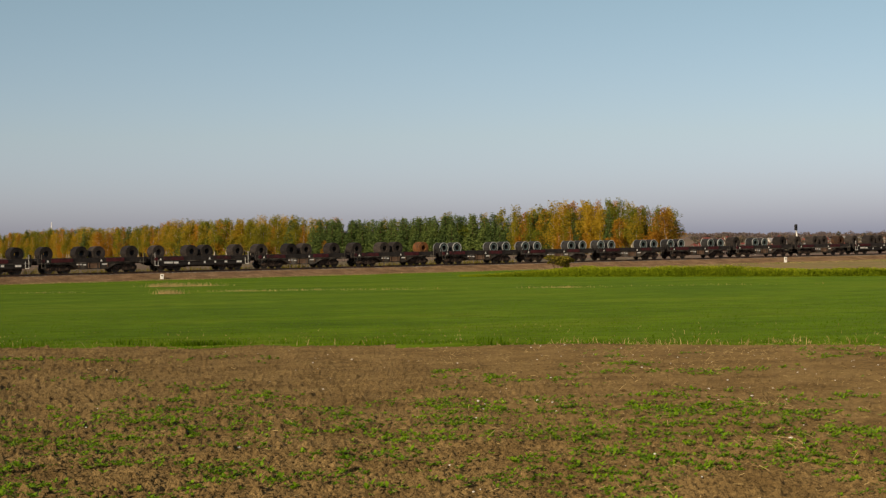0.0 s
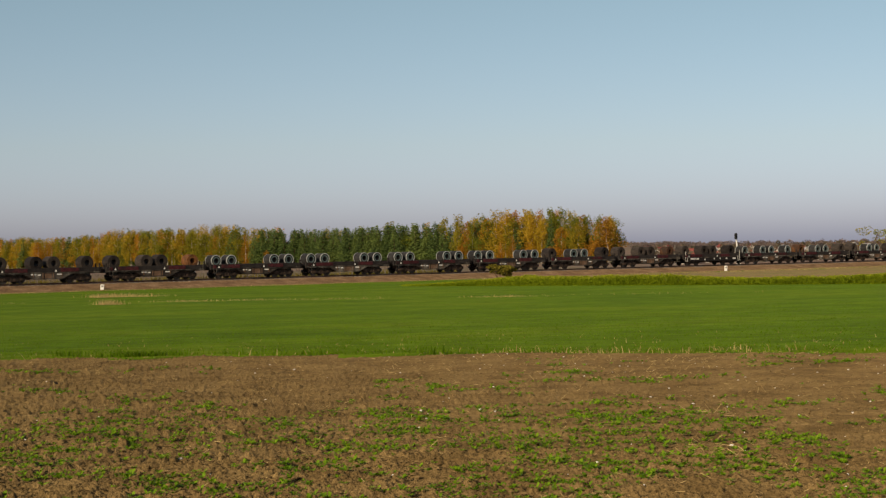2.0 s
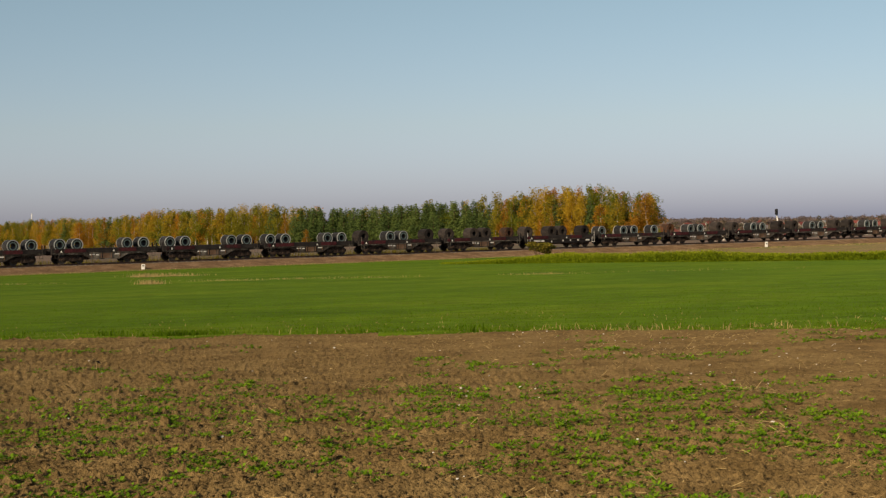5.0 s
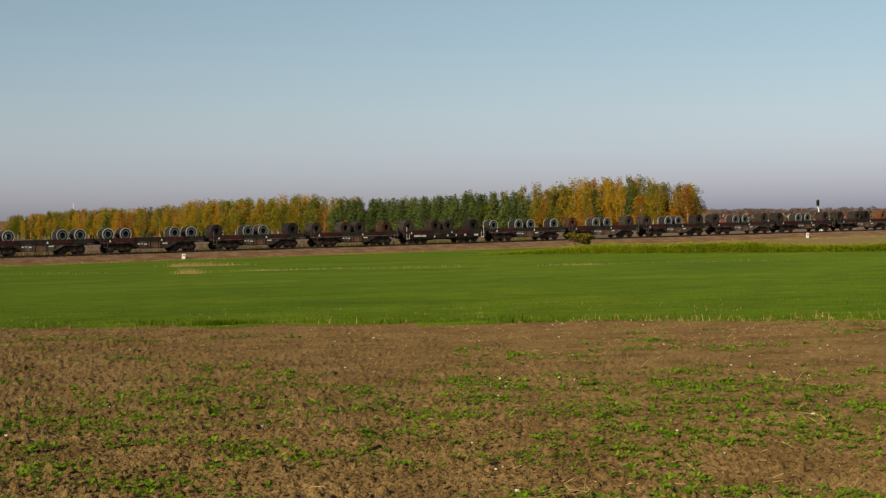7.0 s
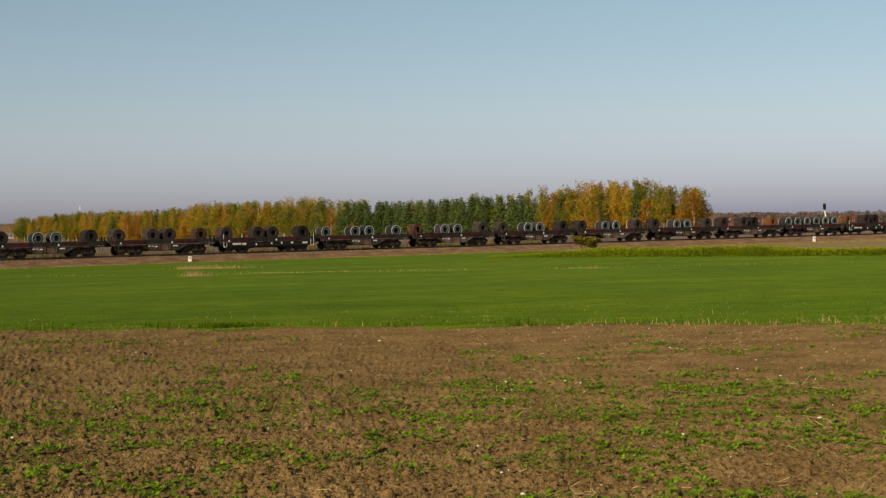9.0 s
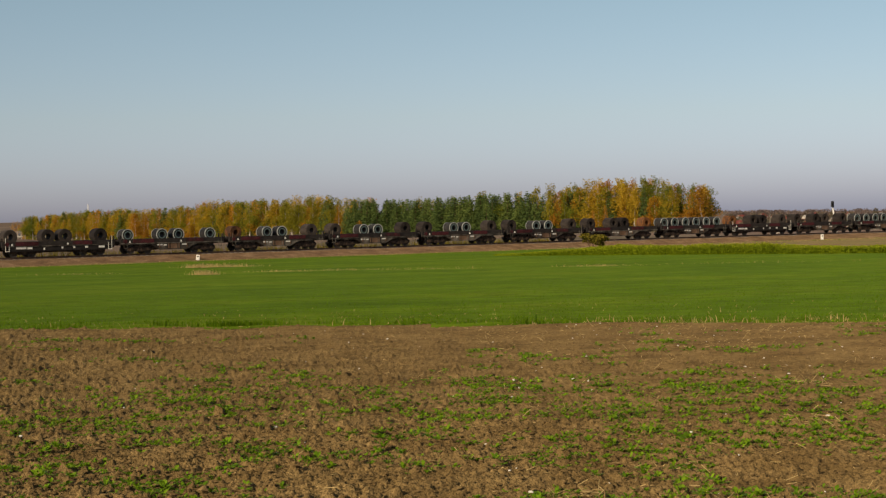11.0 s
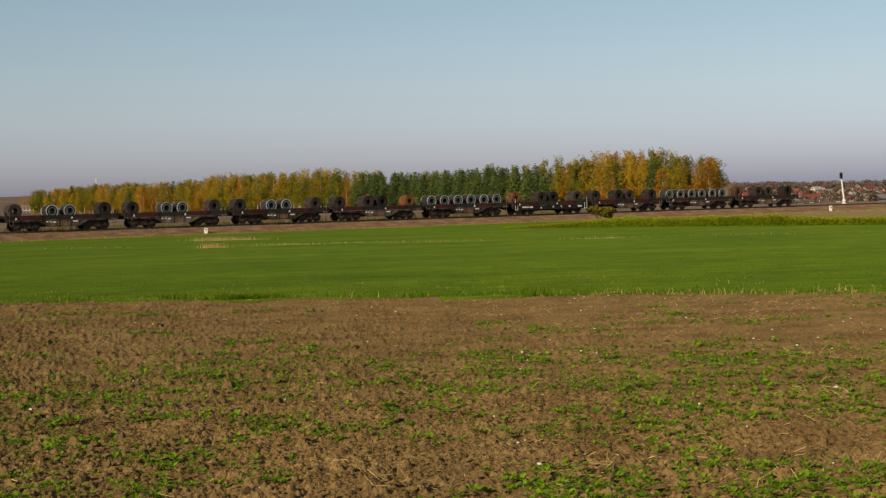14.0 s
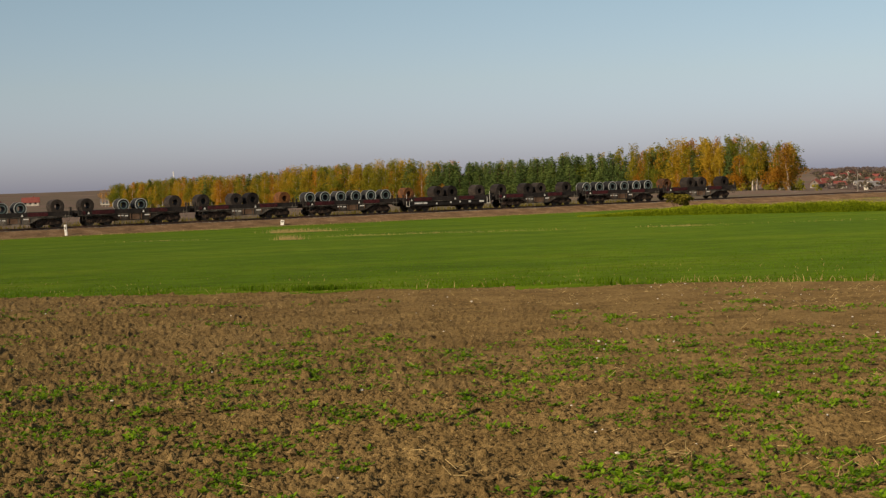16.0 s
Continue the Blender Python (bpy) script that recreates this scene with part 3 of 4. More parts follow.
def birch(seed, leaf, bare=0.0):
    """A birch of 14 m with a pale trunk and a ragged autumn crown."""
    rnd = random.Random(seed)
    t = new("birch_tree")
    part("trunk", trunk_mesh(rnd, 13.0, 0.17, 12), BARK_B, t, "pale birch trunk")
    z0 = z = rnd.uniform(1.4, 4.6)
    lobes = []
    while z < 12.7:
        k = (z - z0) / (13 - z0)
        rr = (0.55 + 3.0 * (1 - k) ** 0.55 * min(1, k * 4 + 0.4)) * rnd.uniform(0.7, 1.25)
        for _ in range(7):
            an, d = rnd.uniform(0, 6.28), rr * rnd.uniform(0.05, 0.85)
            lobes.append((d * math.cos(an), d * math.sin(an), z + rnd.uniform(-0.9, 0.9), max(0.2, rr * rnd.uniform(0.16, 0.40)), rnd.uniform(0.9, 2.2) * (1 - 0.35 * k)))
        z += rnd.uniform(0.8, 1.3)
    lobes += [(rnd.uniform(-0.4, 0.4), rnd.uniform(-0.4, 0.4), 12.2 + 0.4 * i, 0.75 - 0.15 * i, 0.9) for i in range(3)]
    v, f = leaf_cloud(rnd, lobes, int(3600 * (1 - bare)), 0.165, 1.0, True)
    o = new("crown", mesh_of("crown", v, f, leaf))
    o.parent = t
    return t


def pine(seed):
    """A young pine of 11 m, dense needled tiers with upright shoots."""
    rnd = random.Random(seed)
    t = new("pine_tree")
    part("trunk", trunk_mesh(rnd, 10.4, 0.13, 0, 0.1), BARK_P, t)
    lobes, z = [], 1.8
    while z < 10.4:
        rr = 2.0 * (1 - (z / 11.2) ** 1.1) + 0.14
        for k in range(6):
            an = k * 1.047 + rnd.uniform(-0.5, 0.5)
            e = rr * rnd.uniform(0.5, 1.05)
            lobes.append((e * 0.6 * math.cos(an), e * 0.6 * math.sin(an), z + rnd.uniform(-0.2, 0.5), rr * 0.34, 0.5 + 0.25 * rr))
        z += rnd.uniform(0.55, 0.8)
    lobes.append((0, 0, 10.7, 0.10, 0.6))
    v, f = leaf_cloud(rnd, lobes, 2000, 0.17, 1.0, True)
    o = new("crown", mesh_of("crown", v, f, NEEDLE))
    o.parent = t
    return t


# the wood's edge runs from A, near the far end of the view, back to B; heights of its top along it
WOOD_A, WOOD_B = Vector((77, 420)), Vector((-206, 815))
TOPS = [(-0.01, 12.6), (0.015, 14.6), (0.03, 13.2), (0.05, 14.3), (0.064, 15.8), (0.094, 16.3), (0.116, 15.8), (0.124, 13.2), (0.146, 14.6),
        (0.168, 15.2), (0.18, 13.8), (0.215, 12.6), (0.239, 12.7), (0.286, 12.2), (0.328, 12.3), (0.357, 12.5), (0.388, 14.2), (0.437, 15.6),
        (0.454, 15.2), (0.516, 14.4), (0.564, 15.2), (0.615, 15.0), (0.693, 12.9), (0.765, 12.6), (0.816, 13.5), (0.913, 12.8), (1.0, 11.2)]


def wood():
    rnd = random.Random(12)
    protos = {"y": [birch(s, LEAF_Y) for s in (1, 2, 3)], "o": [birch(s, LEAF_O) for s in (4, 5)], "g": [birch(s, LEAF_G) for s in (6, 7)],
              "p": [pine(s) for s in (8, 9, 10)], "b": [birch(11, LEAF_O, 0.75)]}
    words = {"y": "tall birch in golden yellow autumn leaf at the wood's edge", "o": "birch in orange autumn leaf at the wood's edge",
             "g": "birch still half green in the autumn wood", "p": "young dark green pine standing in a dense row",
             "b": "thin birch with few orange leaves remaining"}
    first = {id(t): True for ts in protos.values() for t in ts}
    along = WOOD_B - WOOD_A
    back = Vector((along.y, -along.x)).normalized()
    if back.dot(WOOD_A) < 0:
        back = -back
    tv, th = [a for a, _ in TOPS], [b for _, b in TOPS]

    def put(kind, u, depth, h):
        q = WOOD_A + along * u + back * depth
        t = rnd.choice(protos[kind])
        h += max(0.0, -1.95 - gz(q.x, q.y)) * (1 if depth > -5 else 0)
        k = h / (11.6 if kind == "p" else 14.75)
        w = k * rnd.uniform(0.7, 1.35) * (float(np.interp(u, [0.1, 0.45], [1.36, 1.36])) if kind != "p" else 1.75)
        m = Matrix.Translation((q.x, q.y, gz(q.x, q.y))) @ Matrix.Rotation(rnd.gauss(0, 0.035), 4, "Y") @ Matrix.Rotation(rnd.uniform(0, 6.28), 4, "Z") @ Matrix.Diagonal((w, w, k, 1))
        if first[id(t)]:
            t.matrix_basis, first[id(t)] = m, False
        else:
            t = copy_thing(t, m @ Matrix.Diagonal((1 / t.scale.x, 1 / t.scale.y, 1 / t.scale.z, 1)))
        tagged(t, words[kind], "pine tree" if kind == "p" else "birch tree", "trees of the wood")

    def kind_at(u, front):
        if u < 0.122:
            return rnd.choices("yogpb", (6, 2.8, 3.4, 0.7, 0.4))[0]
        if u < 0.15:
            return rnd.choices("yogp", (4, 2, 2, 5))[0]
        if u < 0.19:
            return rnd.choices("ygp", (3, 3, 6) if not front else (0.3, 0.5, 8))[0]
        if u < 0.375:
            return "p" if rnd.random() < (0.97 if front else 0.9) else "g"
        if u < 0.44:
            return rnd.choices("yogp", (3, 2, 4, 4))[0]
        return rnd.choices("yogpb", (6, 2.6, 4, 0.7, 0.4))[0]

    for row, (depth, step) in enumerate(((0, 0.0070), (5, 0.0095), (11, 0.018), (8, 0.0095))):
        u = 0.014 + 0.002 * depth
        while u < (1.03 if row < 3 else 0.15):
            k = kind_at(u, row == 0)
            top = float(np.interp(u, tv, th))
            h = top * rnd.uniform(0.90, 1.02) if k != "p" else min(12.9, top) * rnd.uniform(0.88, 1.0)
            if row == 0 and k != "p":
                h *= rnd.uniform(0.70, 1.0)
            put(k, u, depth + rnd.uniform(-1.5, 1.5), h)
            u += step * rnd.choice((0.35, 0.6, 0.9, 1.3, 1.7)) * (0.52 if k == "p" else 1)
    for u, h in ((0.080, 8.5), (0.343, 6.5), (0.09, 7.0)):          # small bright trees before the row
        put("o", u, -7, h)
    put("y", 0.239, 7, 14.2)
    for u in (1.035, 1.045, 1.055):
        put("b", u, 0, rnd.uniform(7, 9))


wood()


def undergrowth():
    """Low bushes and saplings along the foot of the wood."""
    rnd = random.Random(19)
    along = WOOD_B - WOOD_A
    v, f = [], []
    for k in range(260):
        u = rnd.uniform(0.0, 1.02)
        q = WOOD_A + along * u + Vector((along.y, -along.x)).normalized() * rnd.uniform(-2.5, 9) * (1 if k % 2 else 0.6)
        z, h, r = gz(q.x, q.y), rnd.uniform(1.6, 4.2), rnd.uniform(1.2, 2.4)
        lobes = [(q.x + rnd.uniform(-r, r) * 0.5, q.y + rnd.uniform(-r, r) * 0.5, z + h * t, r * 0.55, h * 0.2) for t in (0.2, 0.45, 0.7)]
        a, b = leaf_cloud(rnd, lobes, 120, 0.24)
        f += [tuple(i + len(v) for i in t) for t in b]
        v += a
    tagged(new("undergrowth", mesh_of("undergrowth", v, f, LEAF_G)), "low olive bushes along the foot of the wood", "undergrowth", kind="stuff")


undergrowth()


# ---- beyond the track ----
def house(x, y, turn, w, d, h, roof):
    """A village house: walls with a gable, pitched roof with eaves, chimney and windows."""
    t = new("house")
    t.matrix_world = pose(x, y, gz(x, y) - 0.1, 0, 0, turn)
    rise = d * 0.42
    bm = bmesh.new()
    f = [bm.verts.new((-w / 2, a, b)) for a, b in ((-d / 2, 0), (d / 2, 0), (d / 2, h), (0, h + rise), (-d / 2, h))]
    g = [bm.verts.new((w / 2, v.co.y, v.co.z)) for v in f]
    bm.faces.new(f)
    bm.faces.new(g[::-1])
    for i in range(5):
        bm.faces.new((f[i], g[i], g[(i + 1) % 5], f[(i + 1) % 5]))
    bmesh.ops.recalc_face_normals(bm, faces=bm.faces)
    part("wall", bm, PLASTER, t)
    bm = bmesh.new()
    e, th = 0.5, 0.22
    sl = rise / (d / 2)
    for sy in (-1, 1):
        pts = [(0, h + rise + 0.02), (sy * (d / 2 + e), h - e * sl + 0.02)]
        vs = [bm.verts.new((sx * (w / 2 + 0.4), a, b + up)) for sx in (-1, 1) for a, b in pts for up in (0, th)]
        for q in ((0, 2, 3, 1), (4, 5, 7, 6), (0, 1, 5, 4), (2, 6, 7, 3), (1, 3, 7, 5), (0, 4, 6, 2)):
            bm.faces.new([vs[i] for i in q])
    bmesh.ops.recalc_face_normals(bm, faces=bm.faces)
    r = part("roof", bm, roof, t)
    part("chimney", box(bmesh.new(), w * 0.15, w * 0.15 + 0.6, 0.3, 0.9, h + rise * 0.5, h + rise + 0.9), TILE_R, r)
    for sy in (-1, 1):
        for k in range(3):
            xx = (k - 1) * w * 0.3
            part("window", box(bmesh.new(), xx - 0.6, xx + 0.6, sy * d / 2 - 0.04, sy * d / 2 + 0.04, 1.0, 2.3), PANE, t)
    for sx in (-1, 1):
        for yy, zz in ((-d * 0.22, 1.0), (d * 0.22, 1.0), (0, h + 0.5)):
            part("window", box(bmesh.new(), sx * w / 2 - 0.04, sx * w / 2 + 0.04, yy - 0.5, yy + 0.5, zz, zz + 1.2), PANE, t)
    return tagged(t, "white plastered village house with a red tiled roof" if roof is TILE_R else "pale village house with a grey roof", "house", "village houses")


def village():
    rnd = random.Random(21)
    for k in range(64):
        a, r = 0.188 + 0.165 * (k + rnd.uniform(-0.4, 0.4)) / 64, 1060 + 700 * ((k * 0.618) % 1)
        house(a * r, r, rnd.choice((10, 35, 80, 100, 125, 60)), rnd.uniform(6.5, 11), rnd.uniform(5.5, 7.2), rnd.uniform(2.2, 3.4), TILE_R if k % 3 != 1 else TILE_G)
    house(-0.311 * 900, 900, 14, 9.5, 6, 2.3, TILE_R)
    house(-0.335 * 930, 930, 80, 9, 6, 2.2, TILE_R)
    house(-0.262 * 1000, 1000, 20, 7, 5, 1.8, TILE_G)


village()


def far_trees(name, spots, leaf, size, words, n=260):
    """Far trees and thickets that nobody could count: one mass of leaf clumps."""
    rnd = random.Random(31)
    v, f = [], []
    for x, y, h, r in spots:
        z = gz(x, y)
        lobes = [(x + rnd.uniform(-r, r) * 0.5, y + rnd.uniform(-r, r) * 0.5, z + h * k, r * rnd.uniform(0.45, 0.7), h * 0.17) for k in (0.25, 0.4, 0.55, 0.7, 0.85)]
        a, b = leaf_cloud(rnd, lobes, n, size)
        f += [tuple(i + len(v) for i in q) for q in b]
        v += a
    tagged(new(name, mesh_of(name, v, f, leaf)), words, "far trees", kind="stuff")


def distance():
    rnd = random.Random(8)
    s = []
    for k in range(230):                                   # brown wood on the hill behind the village
        a = 0.186 + (0.062 if k < 90 else 0.24) * rnd.random()
        y = rnd.uniform(1850, 1990)
        s.append((a * y, y, rnd.uniform(5, 9.5), 6))
    far_trees("far_wood", s, TWIG, 0.8, "leafless brown wood on a hill behind the village", 130)
    s = []
    for k in range(240):
        a = rnd.uniform(0.185, 0.40)
        y = rnd.uniform(1060, 1840)
        s.append((a * y, y, rnd.uniform(3, 9), 4.5))
    far_trees("village_trees", s, DULL, 0.9, "dull green and brown garden trees among the houses", 80)
    s = []
    for k in range(70):
        y = rnd.uniform(1000, 1380)
        s.append((rnd.uniform(0.19, 0.36) * y, y, rnd.uniform(2, 5), 4))
    far_trees("garden_bushes", s, TWIG, 0.7, "bare brown bushes and hedges round the gardens", 80)


distance()


def scattered_tree():
    """A half-bare willow standing behind the track."""
    rnd = random.Random(77)
    t = new("willow_tree")
    part("trunk", trunk_mesh(rnd, 6.2, 0.16, 26, 0.9), BARK_P, t)
    lobes = [(rnd.uniform(-2.6, 2.6), rnd.uniform(-2, 2), rnd.uniform(3.0, 6.3), rnd.uniform(0.4, 0.9), rnd.uniform(0.25, 0.5)) for _ in range(26)]
    v, f = leaf_cloud(rnd, lobes, 620, 0.13)
    o = new("crown", mesh_of("crown", v, f, LEAF_G))
    o.parent = t
    x, y = 0.346 * 262, 262
    t.matrix_world = pose(x, y, gz(x, y)) @ Matrix.Diagonal((1.15, 1.15, 0.98, 1))
    tagged(t, "half-bare green willow with thin branches behind the railway", "tree")


scattered_tree()


def signal():
    """The line's light signal: leaning white mast, black lamp head, white cross plate at its foot."""
    q = on_track(120.8, -3.2, RAIL_Z - 0.5)
    t = new("railway_signal")
    t.matrix_world = pose(q.x, q.y, q.z + 0.25, 0, 0, math.degrees(TH) - 62)
    part("mast", tube(bmesh.new(), (0, 0, 0), (-0.42, 0, 3.8), 0.105, 0.095, 10), WHITE, t, "white painted mast")
    bm = bmesh.new()
    box(bm, -0.63, -0.25, -0.15, 0.15, 3.75, 4.6, 0.06)
    h = part("lamp_head", bm, BLACK, t, "black lamp housing")
    for z in (3.95, 4.35):
        part("hood", tube(bmesh.new(), (-0.43, -0.16, z), (-0.43, -0.5, z - 0.05), 0.16, 0.14, 10), BLACK, h)
    bm = bmesh.new()
    for s in (-1, 1):
        c = Matrix.Translation((-0.05, -0.24, 0.5)) @ Matrix.Rotation(s * 0.7, 4, "Y")
        bmesh.ops.create_cube(bm, size=1, matrix=c @ Matrix.Diagonal((0.16, 0.05, 0.75, 1)))
    part("cross_plate", bm, WHITE, t, "white crossed boards")
    part("foot", box(bmesh.new(), -0.3, 0.3, -0.3, 0.3, -0.4, 0.15, 0.03), SLEEPER, t)
    tagged(t, "white railway signal mast with black lamp head behind the track", "railway signal")
    p = part("pole", tube(bmesh.new(), (0, 0, -0.4), (0, 0, 3.6), 0.07, 0.06, 8), SLEEPER)
    p.matrix_world = Matrix.Translation((0.2128 * 235, 235, gz(0.2128 * 235, 235)))
    tagged(p, "thin pale grey pole behind the railway", "pole")
    x, y = -0.218 * 1500, 1500
    c = part("far_chimney", tube(bmesh.new(), (0, 0, -1), (0, 0, 23.5 - gz(x, y)), 0.5, 0.38, 10), WHITE)
    c.matrix_world = Matrix.Translation((x, y, gz(x, y)))
    tagged(c, "slender white chimney far behind the wood", "chimney")


signal()


def post(s, p, tall, w, tilt):
    """A white trackside marker stone."""
    q = on_track(s, p)
    z = RAIL_Z + float(np.interp(p, [2.0, 2.6, 4.6, 7.0], [-0.19, -0.30, -0.72, -0.95]))
    t = new("marker_post")
    t.matrix_world = pose(q.x, q.y, z, 0, tilt, math.degrees(TH) - 30)
    bm = bmesh.new()
    box(bm, -w / 2, w / 2, -0.09, 0.09, -0.3, tall, 0.025)
    part("shaft", bm, WHITE, t)
    bm = bmesh.new()
    box(bm, -w * 0.3, w * 0.3, -0.096, -0.092, tall * 0.55, tall * 0.8)
    part("number_bar", bm, SLEEPER, t)
    tagged(t, "short white trackside marker post on the embankment", "marker post", "trackside posts")


post(18.9, 4.4, 0.47, 0.36, 6)
post(108.6, 5.2, 0.70, 0.36, 3)
post(-3.4, 4.6, 1.0, 0.24, -4)


# ---- growth on the fields ----
def blades(name, xs, ys, hs, material, words, cat, lean=0.5, width=0.008, seed=1, zs=None):
    """Upright blades, one bent strip each, at the given places."""
    rs = np.random.RandomState(seed)
    n = len(xs)
    a = rs.rand(n) * 6.283
    w = width * (0.7 + 0.6 * rs.rand(n)) * np.maximum(1, np.hypot(xs, ys) / 45)
    z = (land(xs, ys) if zs is None else zs) - 0.01
    bx, by = np.cos(a + 1.57) * hs * lean * rs.rand(n), np.sin(a + 1.57) * hs * lean * rs.rand(n)
    cx, sx = np.cos(a) * w, np.sin(a) * w
    v = np.empty((n, 5, 3))
    v[:, 0] = np.stack([xs - cx, ys - sx, z], -1)
    v[:, 1] = np.stack([xs + cx, ys + sx, z], -1)
    v[:, 2] = np.stack([xs + bx * 0.35 - cx * 0.8, ys + by * 0.35 - sx * 0.8, z + hs * 0.6], -1)
    v[:, 3] = np.stack([xs + bx * 0.35 + cx * 0.8, ys + by * 0.35 + sx * 0.8, z + hs * 0.6], -1)
    v[:, 4] = np.stack([xs + bx, ys + by, z + hs], -1)
    b = np.arange(n) * 5
    f = np.stack([b, b + 1, b + 3, b, b + 3, b + 2, b + 2, b + 3, b + 4], -1).reshape(-1, 3)
    o = new(name, mesh_of(name, v.reshape(-1, 3), f, material))
    return tagged(o, words, cat, kind="stuff")


def wedge(rs, n, r0, r1, a0=-21.5, a1=22.5, power=2.0):
    r = (r0 ** power + rs.rand(n) * (r1 ** power - r0 ** power)) ** (1 / power)
    a = np.radians(a0 + (a1 - a0) * rs.rand(n))
    return r * np.sin(a), r * np.cos(a)


def fields():
    rs = np.random.RandomState(9)
    # young winter crop, thinning out with distance
    x, y = wedge(rs, 110000, 25, 62, -20, 21, power=0.3)
    d = y - edge_y(x)
    ok = (d > 0.1) & (rs.rand(len(x)) < np.clip((60 - y) / 24, 0, 1) * np.where(d > 6, 0.9, 0.25 + vnoise(x, y, 0.9)))
    x, y = x[ok], y[ok]
    blades("winter_crop", x, y, 0.014 + 0.022 * rs.rand(len(x)), BLADE, "short bright green winter cereal in a wide field", "crop", 1.2, 0.008, 2)
    # uneven ragged grass along the edge
    t = rs.rand(9000)
    x = -16 + 30 * t
    y = edge_y(x) + rs.rand(9000) ** 1.5 * 2.6 - 0.1
    ok = rs.rand(9000) < vnoise(x, y, 0.8) * 0.9
    x, y = x[ok], y[ok]
    hh = 0.02 + 0.12 * rs.rand(len(x)) ** 2 * vnoise(x, y, 0.5)
    # the thick clump at -4.0 stands in for a dark shadowed gap
    for cx, wd, n, top in ((-5.5, 0.35, 50, 0.20), (-4.0, 0.75, 420, 0.15), (-7.6, 0.3, 30, 0.14), (1.75, 0.3, 50, 0.20), (-0.6, 0.3, 20, 0.14), (4.6, 0.3, 20, 0.12), (-2.2, 0.3, 20, 0.12)):
        gx = cx + rs.randn(n) * wd * 0.6
        x, y = np.concatenate([x, gx]), np.concatenate([y, edge_y(gx) + 0.15 + rs.rand(n) * 0.25])
        hh = np.concatenate([hh, top * (0.45 + 0.55 * rs.rand(n))])
    blades("edge_grass", x, y, hh, BLADE, "ragged green grass along the field edge", "grass", 0.8, 0.009, 3)
    # dry stubble along the edge and straggling in the crop
    x = np.concatenate([-14 + 24 * rs.rand(60), 4.3 + 1.1 * rs.randn(150), 7.2 + 0.5 * rs.randn(40)])
    y = edge_y(x) + rs.rand(len(x)) ** 2 * 0.9 - 0.2
    tall = 0.03 + 0.13 * rs.rand(len(x)) ** 1.6
    x2, y2 = wedge(rs, 5200, 27, 50, -20, 21, power=0.3)          # bits of old straw lying in the thin crop
    d = y2 - edge_y(x2)
    ok = (d > 0.2) & (rs.rand(len(x2)) < np.clip(1 - d / 9, 0, 1)) & (vnoise(x2, y2, 0.7) + 0.3 * vnoise(x2, y2, 3) > 0.66)
    x, y = np.concatenate([x, x2[ok]]), np.concatenate([y, y2[ok]])
    tall = np.concatenate([tall, 0.02 + 0.05 * rs.rand(ok.sum())])
    blades("stubble", x, y, tall, STRAW, "dry straw stubble along the field edge", "stubble", 1.8, 0.006, 4)
    # dry straw lines and clumps in the crop near the track
    px, py = [], []
    for cx, cy, rx, ry, n in ((-15.3, 113, 1.3, 0.5, 700), (-16.8, 113, 0.5, 0.6, 450), (-12.5, 86, 0.45, 0.4, 450), (-8.5, 89, 1.2, 0.5, 260), (-5.0, 88, 0.9, 0.3, 120), (-1, 85, 1.8, 0.5, 170), (8.1, 80, 1.0, 0.7, 260), (-22, 98, 2, 0.4, 120), (15, 78, 3, 0.6, 90)):
        px.append(cx + rs.randn(n) * rx)
        py.append(cy - (px[-1] - cx) * 0.62 + rs.randn(n) * ry)
    x, y = np.concatenate(px), np.concatenate(py)
    tall = 0.03 + 0.12 * rs.rand(len(x)) ** 2.2
    tall[:1600] *= 2.3                                            # the three thick clumps stand higher
    blades("dry_grass", x, y, tall, STRAW, "pale dry grass clumps standing in the crop", "dry grass", 1.2, 0.0045, 5)


fields()


def clumps(name, x, y, zbase, n_each, size, spread, tall, material, words, cat, seed):
    """Leafy upright growth: clusters of small leaves round each place."""
    rs = np.random.RandomState(seed)
    m = len(x) * n_each
    X = np.repeat(x, n_each) + rs.randn(m) * spread
    Y = np.repeat(y, n_each) + rs.randn(m) * spread
    Z = np.repeat(zbase, n_each) + rs.rand(m) * np.repeat(tall, n_each)
    a = rs.randn(m, 3)
    a /= np.linalg.norm(a, axis=1)[:, None]
    b = np.cross(a, rs.randn(m, 3))
    b /= np.linalg.norm(b, axis=1)[:, None]
    s = size * (0.6 + 0.8 * rs.rand(m))[:, None]
    c = np.stack([X, Y, Z], -1)
    v = np.stack([c - a * s, c + b * s * 0.6, c + a * s, c - b * s * 0.6], 1).reshape(-1, 3)
    f = np.arange(m * 4).reshape(-1, 4)
    return tagged(new(name, mesh_of(name, v, f, material)), words, cat, kind="stuff")


